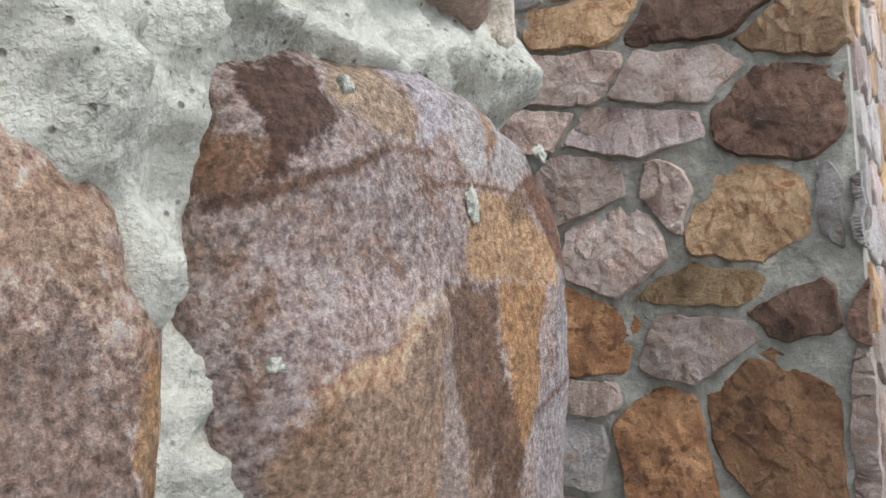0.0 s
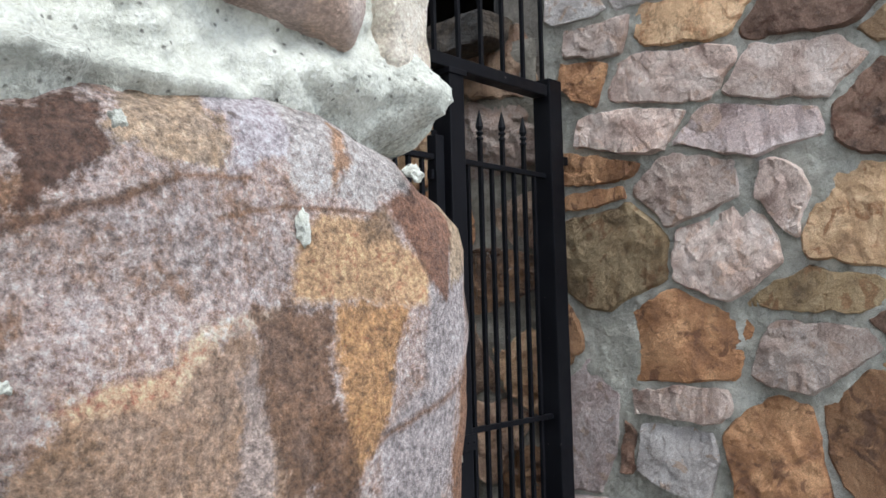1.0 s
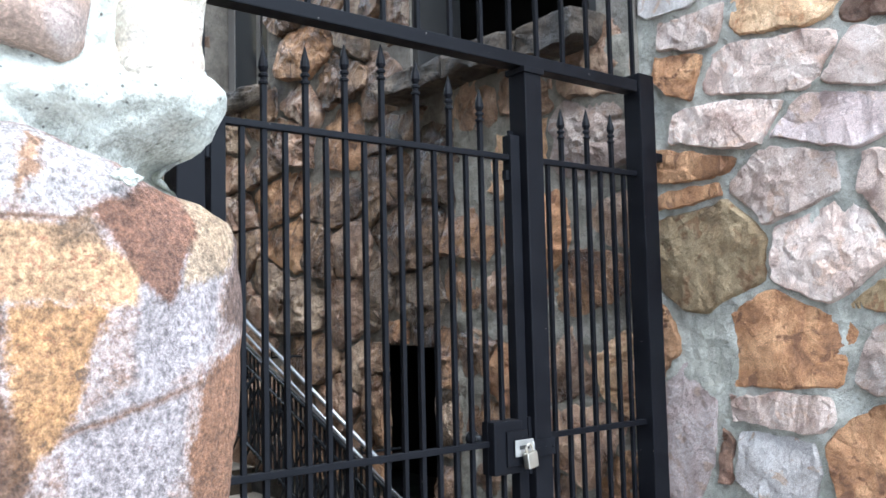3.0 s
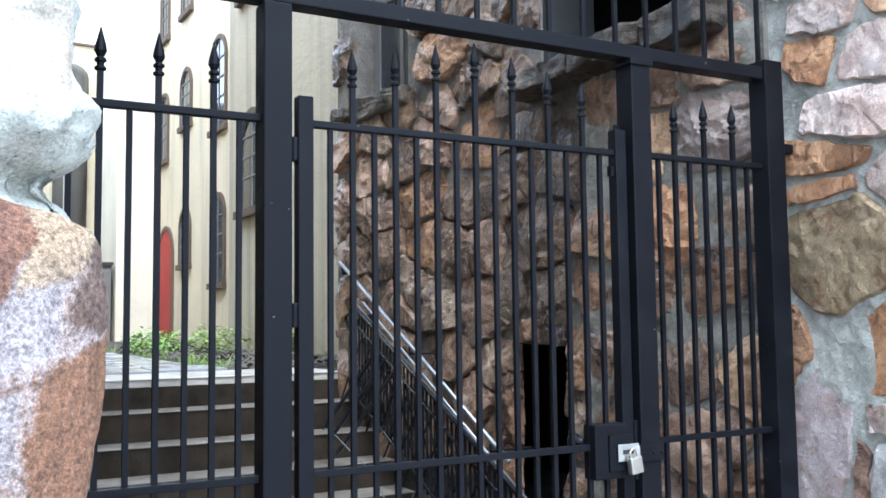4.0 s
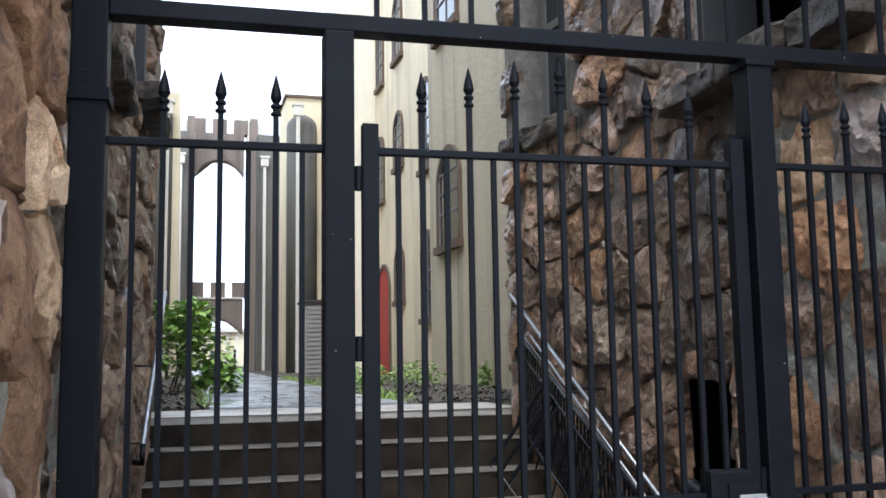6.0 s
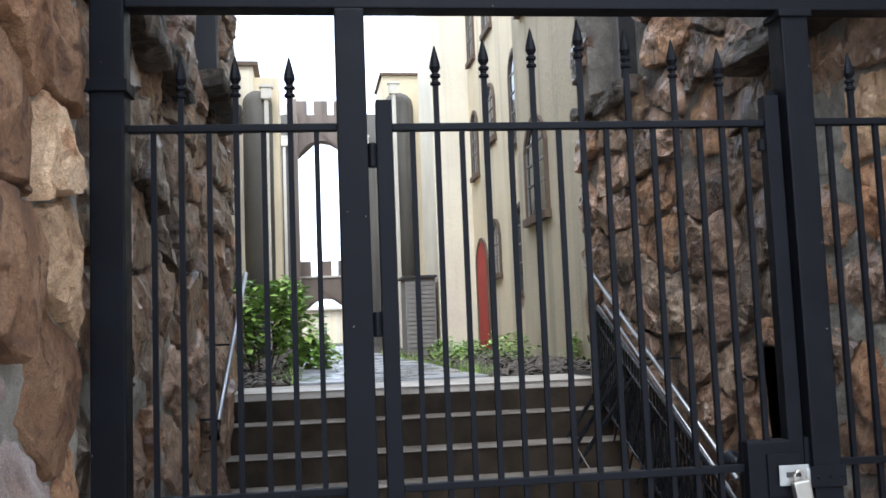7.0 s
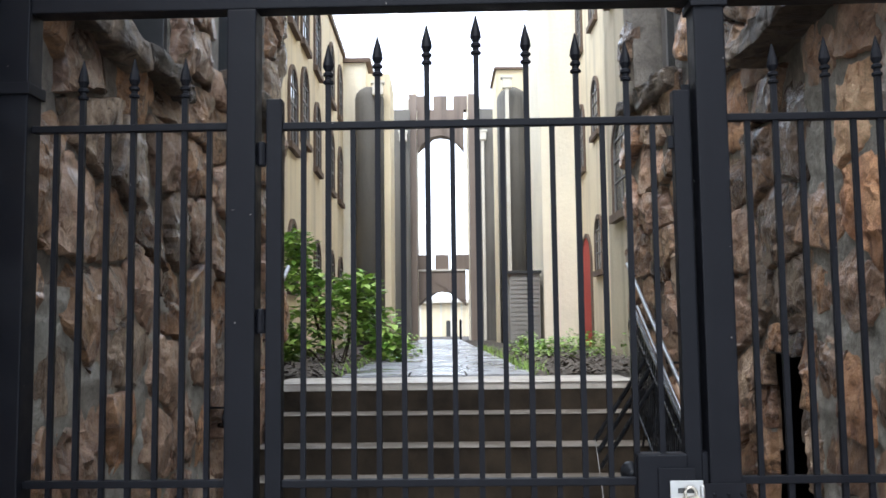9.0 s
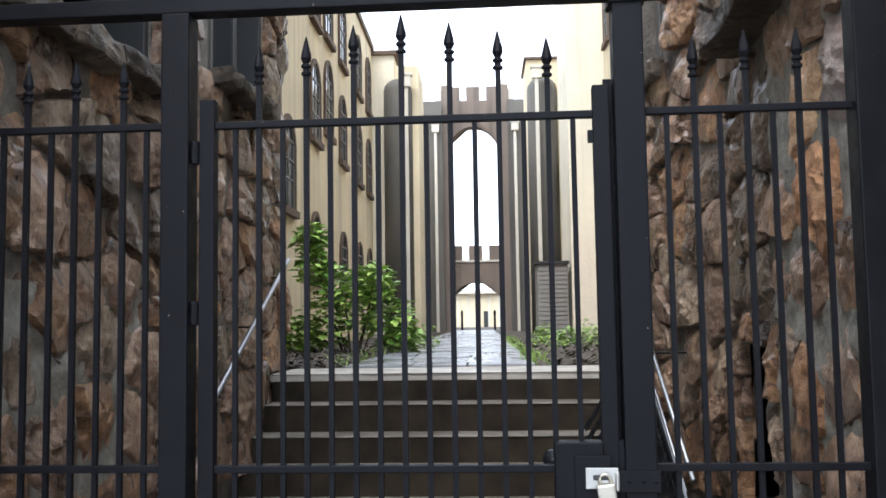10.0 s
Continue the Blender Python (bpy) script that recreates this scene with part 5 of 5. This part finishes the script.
shed = thing("slatted_shed", "weathered grey slatted shed against the stucco wall", "shed", m=COURT)
part("body", one_box(1.54, 2.32, 22.95, 24.1, LEVEL - 0.02, 3.0), SHED, shed)
for k in range(15):
    part("slat", one_box(1.58, 2.28, 22.92, 22.95, 1.2 + 0.115 * k, 1.2 + 0.115 * k + 0.09), SHED, shed)
part("roof", one_box(1.48, 2.36, 22.85, 24.2, 3.0, 3.06), SASH_DARK, shed)

# far gateway with two arches and battlements
gateway = thing("arched_gateway", "tall battlemented gateway with a low arch and a tall arch above", "gateway", m=COURT)
CU, HW = -0.16, 0.98


def arch_wall(zb, spring, crown, top, v0, v1, name):
    n = 14
    pts = [(CU - HW - 0.02, top)]
    pts += [(CU - HW - 0.02, zb), (CU - HW, spring)]
    rise = crown - spring
    r = (HW * HW + rise * rise) / (2 * rise)
    a = math.asin(min(1, HW / r))
    pts += [(CU + r * math.sin(-a + 2 * a * k / n), crown - r + r * math.cos(-a + 2 * a * k / n)) for k in range(1, n)]
    pts += [(CU + HW, spring), (CU + HW + 0.02, zb), (CU + HW + 0.02, top)]
    bm = bmesh.new()
    f = [bm.verts.new((s, v0, t)) for s, t in pts]
    g = [bm.verts.new((s, v1, t)) for s, t in pts]
    face = bm.faces.new(f)
    back = bm.faces.new(g[::-1])
    for k in range(len(pts)):
        bm.faces.new((f[k], g[k], g[(k + 1) % len(pts)], f[(k + 1) % len(pts)]))
    bmesh.ops.triangulate(bm, faces=[face, back])
    bmesh.ops.recalc_face_normals(bm, faces=bm.faces)
    part(name, bm, RED_BROWN, gateway)


arch_wall(2.6, 2.6, 3.18, 4.07, 37.9, 38.6, "lower_arch")
arch_wall(9.22, 9.22, 9.88, 11.0, 37.9, 38.6, "upper_arch")
part("string_course", one_box(CU - HW, CU + HW, 37.84, 38.66, 4.04, 4.12), PIPE, gateway)
for z, w in ((4.12, 0.62), (11.0, 0.62)):
    for k in (-1, 0, 1):
        part("merlon", one_box(CU + k * 0.86 - 0.29, CU + k * 0.86 + 0.29, 37.95, 38.5, z, z + w), RED_BROWN, gateway)

beyond = thing("far_building", "pale yellow building beyond the gateway with fence posts before it", "building", m=COURT)
part("wall", one_box(-14, 14, 62, 66, 0.4, 3.4), STUCCO, beyond)
part("roof", one_box(-14.2, 14.2, 61.6, 66.2, 3.4, 3.6), PIPE, beyond)
for u in (-1.6, -0.9, -0.2, 0.5, 1.2, 1.9):
    part("pilaster", one_box(u - 0.06, u + 0.06, 61.9, 62.0, 0.6, 3.4), PIPE, beyond)
part("door", one_box(0.15, 0.55, 61.92, 61.98, 0.9, 2.2), SASH_DARK, beyond)
for u in (-0.82, 0.62):
    b = thing("bollard", "black iron bollard under the far arch", "bollard", "bollards under the arch", m=COURT @ Matrix.Translation((u, 39.5, LEVEL)))
    part("post", lathe(bmesh.new(), [(0.05, 0), (0.05, 0.75), (0.07, 0.78), (0.03, 0.9)], 10), IRON, b)

# ---- plants ----
def leaf_cloud(name, mat, parent, blobs, count, size, seed):
    """Many small folded leaves gathered round twigs."""
    r = random.Random(seed)
    verts, faces = [], []
    for _ in range(count):
        c, rad = r.choice(blobs)
        d = Vector((r.gauss(0, 1), r.gauss(0, 1), r.gauss(0, 1)))
        p = Vector(c) + d.normalized() * rad * (0.35 + 0.65 * r.random() ** 0.5)
        s = size * r.uniform(0.6, 1.3)
        yaw, drop = r.uniform(0, 6.28), r.uniform(-0.7, 0.35)
        f = Vector((math.cos(yaw) * math.cos(drop), math.sin(yaw) * math.cos(drop), math.sin(drop)))
        w = Vector((-math.sin(yaw), math.cos(yaw), r.uniform(-0.3, 0.3))) * 0.36
        up = f.cross(w).normalized() * 0.1
        k = len(verts)
        verts += [p, p + s * (0.4 * f + w + up), p + s * f, p + s * (0.4 * f - w + up), p + s * 0.5 * f]
        faces += [(k, k + 1, k + 4), (k + 1, k + 2, k + 4), (k, k + 4, k + 3), (k + 4, k + 2, k + 3)]
    me = bpy.data.meshes.new(name)
    me.from_pydata(verts, [], faces)
    me.materials.append(mat)
    ob = new(name, me)
    ob.parent = parent
    return ob


def twigs(parent, seed, ends):
    r = random.Random(seed)
    bm = bmesh.new()
    for e in ends:
        e = Vector(e)
        foot = Vector((e.x * 0.25, e.y * 0.25, 0))
        tube(bm, [foot, foot.lerp(e, 0.5) + Vector((r.uniform(-0.06, 0.06), r.uniform(-0.06, 0.06), 0.05)), e], 0.012, 5)
    part("stems", bm, TWIG, parent)


shrub = thing("shrub", "leafy green shrub growing in the mulched bed", "shrub", m=COURT @ Matrix.Translation((-1.62, 11.4, LEVEL)) @ Matrix.Scale(1.18, 4))
BL = [((0.1, 0, 0.55), 0.36), ((0.38, 0.1, 0.38), 0.32), ((-0.3, 0, 0.4), 0.34), ((0.25, -0.1, 0.82), 0.26), ((-0.15, 0.1, 0.75), 0.3), ((-0.42, 0, 1.0), 0.22), ((-0.48, 0, 1.32), 0.2), ((0.55, 0, 0.2), 0.22), ((-0.62, 0.1, 0.25), 0.25)]
twigs(shrub, 2, [b[0] for b in BL])
leaf_cloud("crown", LEAF, shrub, BL, 2500, 0.115, 4)
rng = random.Random(8)
for u, v, w in ((1.35, 12.6, 0.3), (1.85, 12.2, 0.34), (2.3, 12.8, 0.3), (1.1, 13.8, 0.25), (2.5, 11.0, 0.2), (-2.5, 13.2, 0.3), (-0.9, 13.0, 0.2), (1.6, 14.6, 0.3)):
    h = thing("low_plant", "low green leafy plant in the mulched bed", "plant", "low plants in the beds", m=COURT @ Matrix.Translation((u, v, LEVEL)))
    leaf_cloud("leaves", LEAF_DARK, h, [((rng.uniform(-w, w), rng.uniform(-w, w), rng.uniform(0.08, 0.3)), 0.16) for _ in range(6)], 320, 0.07, int(u * 100) + 900)

# bark chips and litter on the beds
r = random.Random(21)
verts, faces = [], []
for side in (-1, 1):
    for _ in range(2600):
        u = r.uniform(-2.95, -1.24) if side < 0 else r.uniform(0.64, 3.35)
        v = 7.8 + 8.0 * r.random() ** 1.6
        s, a, t = r.uniform(0.02, 0.055), r.uniform(0, 3.14), r.uniform(-0.5, 0.5)
        c, e = Vector((math.cos(a), math.sin(a), t)) * s, Vector((-math.sin(a), math.cos(a), r.uniform(-0.3, 0.3))) * s * 0.4
        p = Vector((u, v, LEVEL + 0.012 + abs(t) * s + r.random() * 0.03))
        k = len(verts)
        verts += [p - c - e, p + c - e, p + c + e, p - c + e, p + Vector((0, 0, s * 0.3))]
        faces += [(k, k + 1, k + 4), (k + 1, k + 2, k + 4), (k + 2, k + 3, k + 4), (k + 3, k, k + 4)]
me = bpy.data.meshes.new("bark_chips")
me.from_pydata(verts, [], faces)
me.materials.append(CHIP)
chips = new("bark_chips", me)
chips.matrix_world = COURT
tagged(chips, "scattered dark bark chips on the beds", "mulch", kind="stuff")

# weeds along the path and the walls
r = random.Random(77)
verts, faces = [], []
for _ in range(900):
    u, v = r.choice((-1.24, 0.64, 3.3, -2.9, 2.36, 0.63)) + r.gauss(0, 0.06), 7.9 + 12 * r.random() ** 1.4
    p = Vector((u, v, LEVEL + 0.01))
    d = Vector((r.gauss(0, 0.05), r.gauss(0, 0.05), r.uniform(0.05, 0.16)))
    w = Vector((r.uniform(-1, 1), r.uniform(-1, 1), 0)).normalized() * 0.006
    k = len(verts)
    verts += [p - w, p + w, p + d * 0.6 + w * 0.7, p + d * 0.6 - w * 0.7, p + d + Vector((d.x, d.y, 0)) * 0.5]
    faces += [(k, k + 1, k + 2, k + 3), (k + 3, k + 2, k + 4)]
me = bpy.data.meshes.new("weeds")
me.from_pydata(verts, [], faces)
me.materials.append(LEAF_DARK)
weeds = new("weeds", me)
weeds.matrix_world = COURT
tagged(weeds, "thin green weeds along the path and walls", "weeds", kind="stuff")
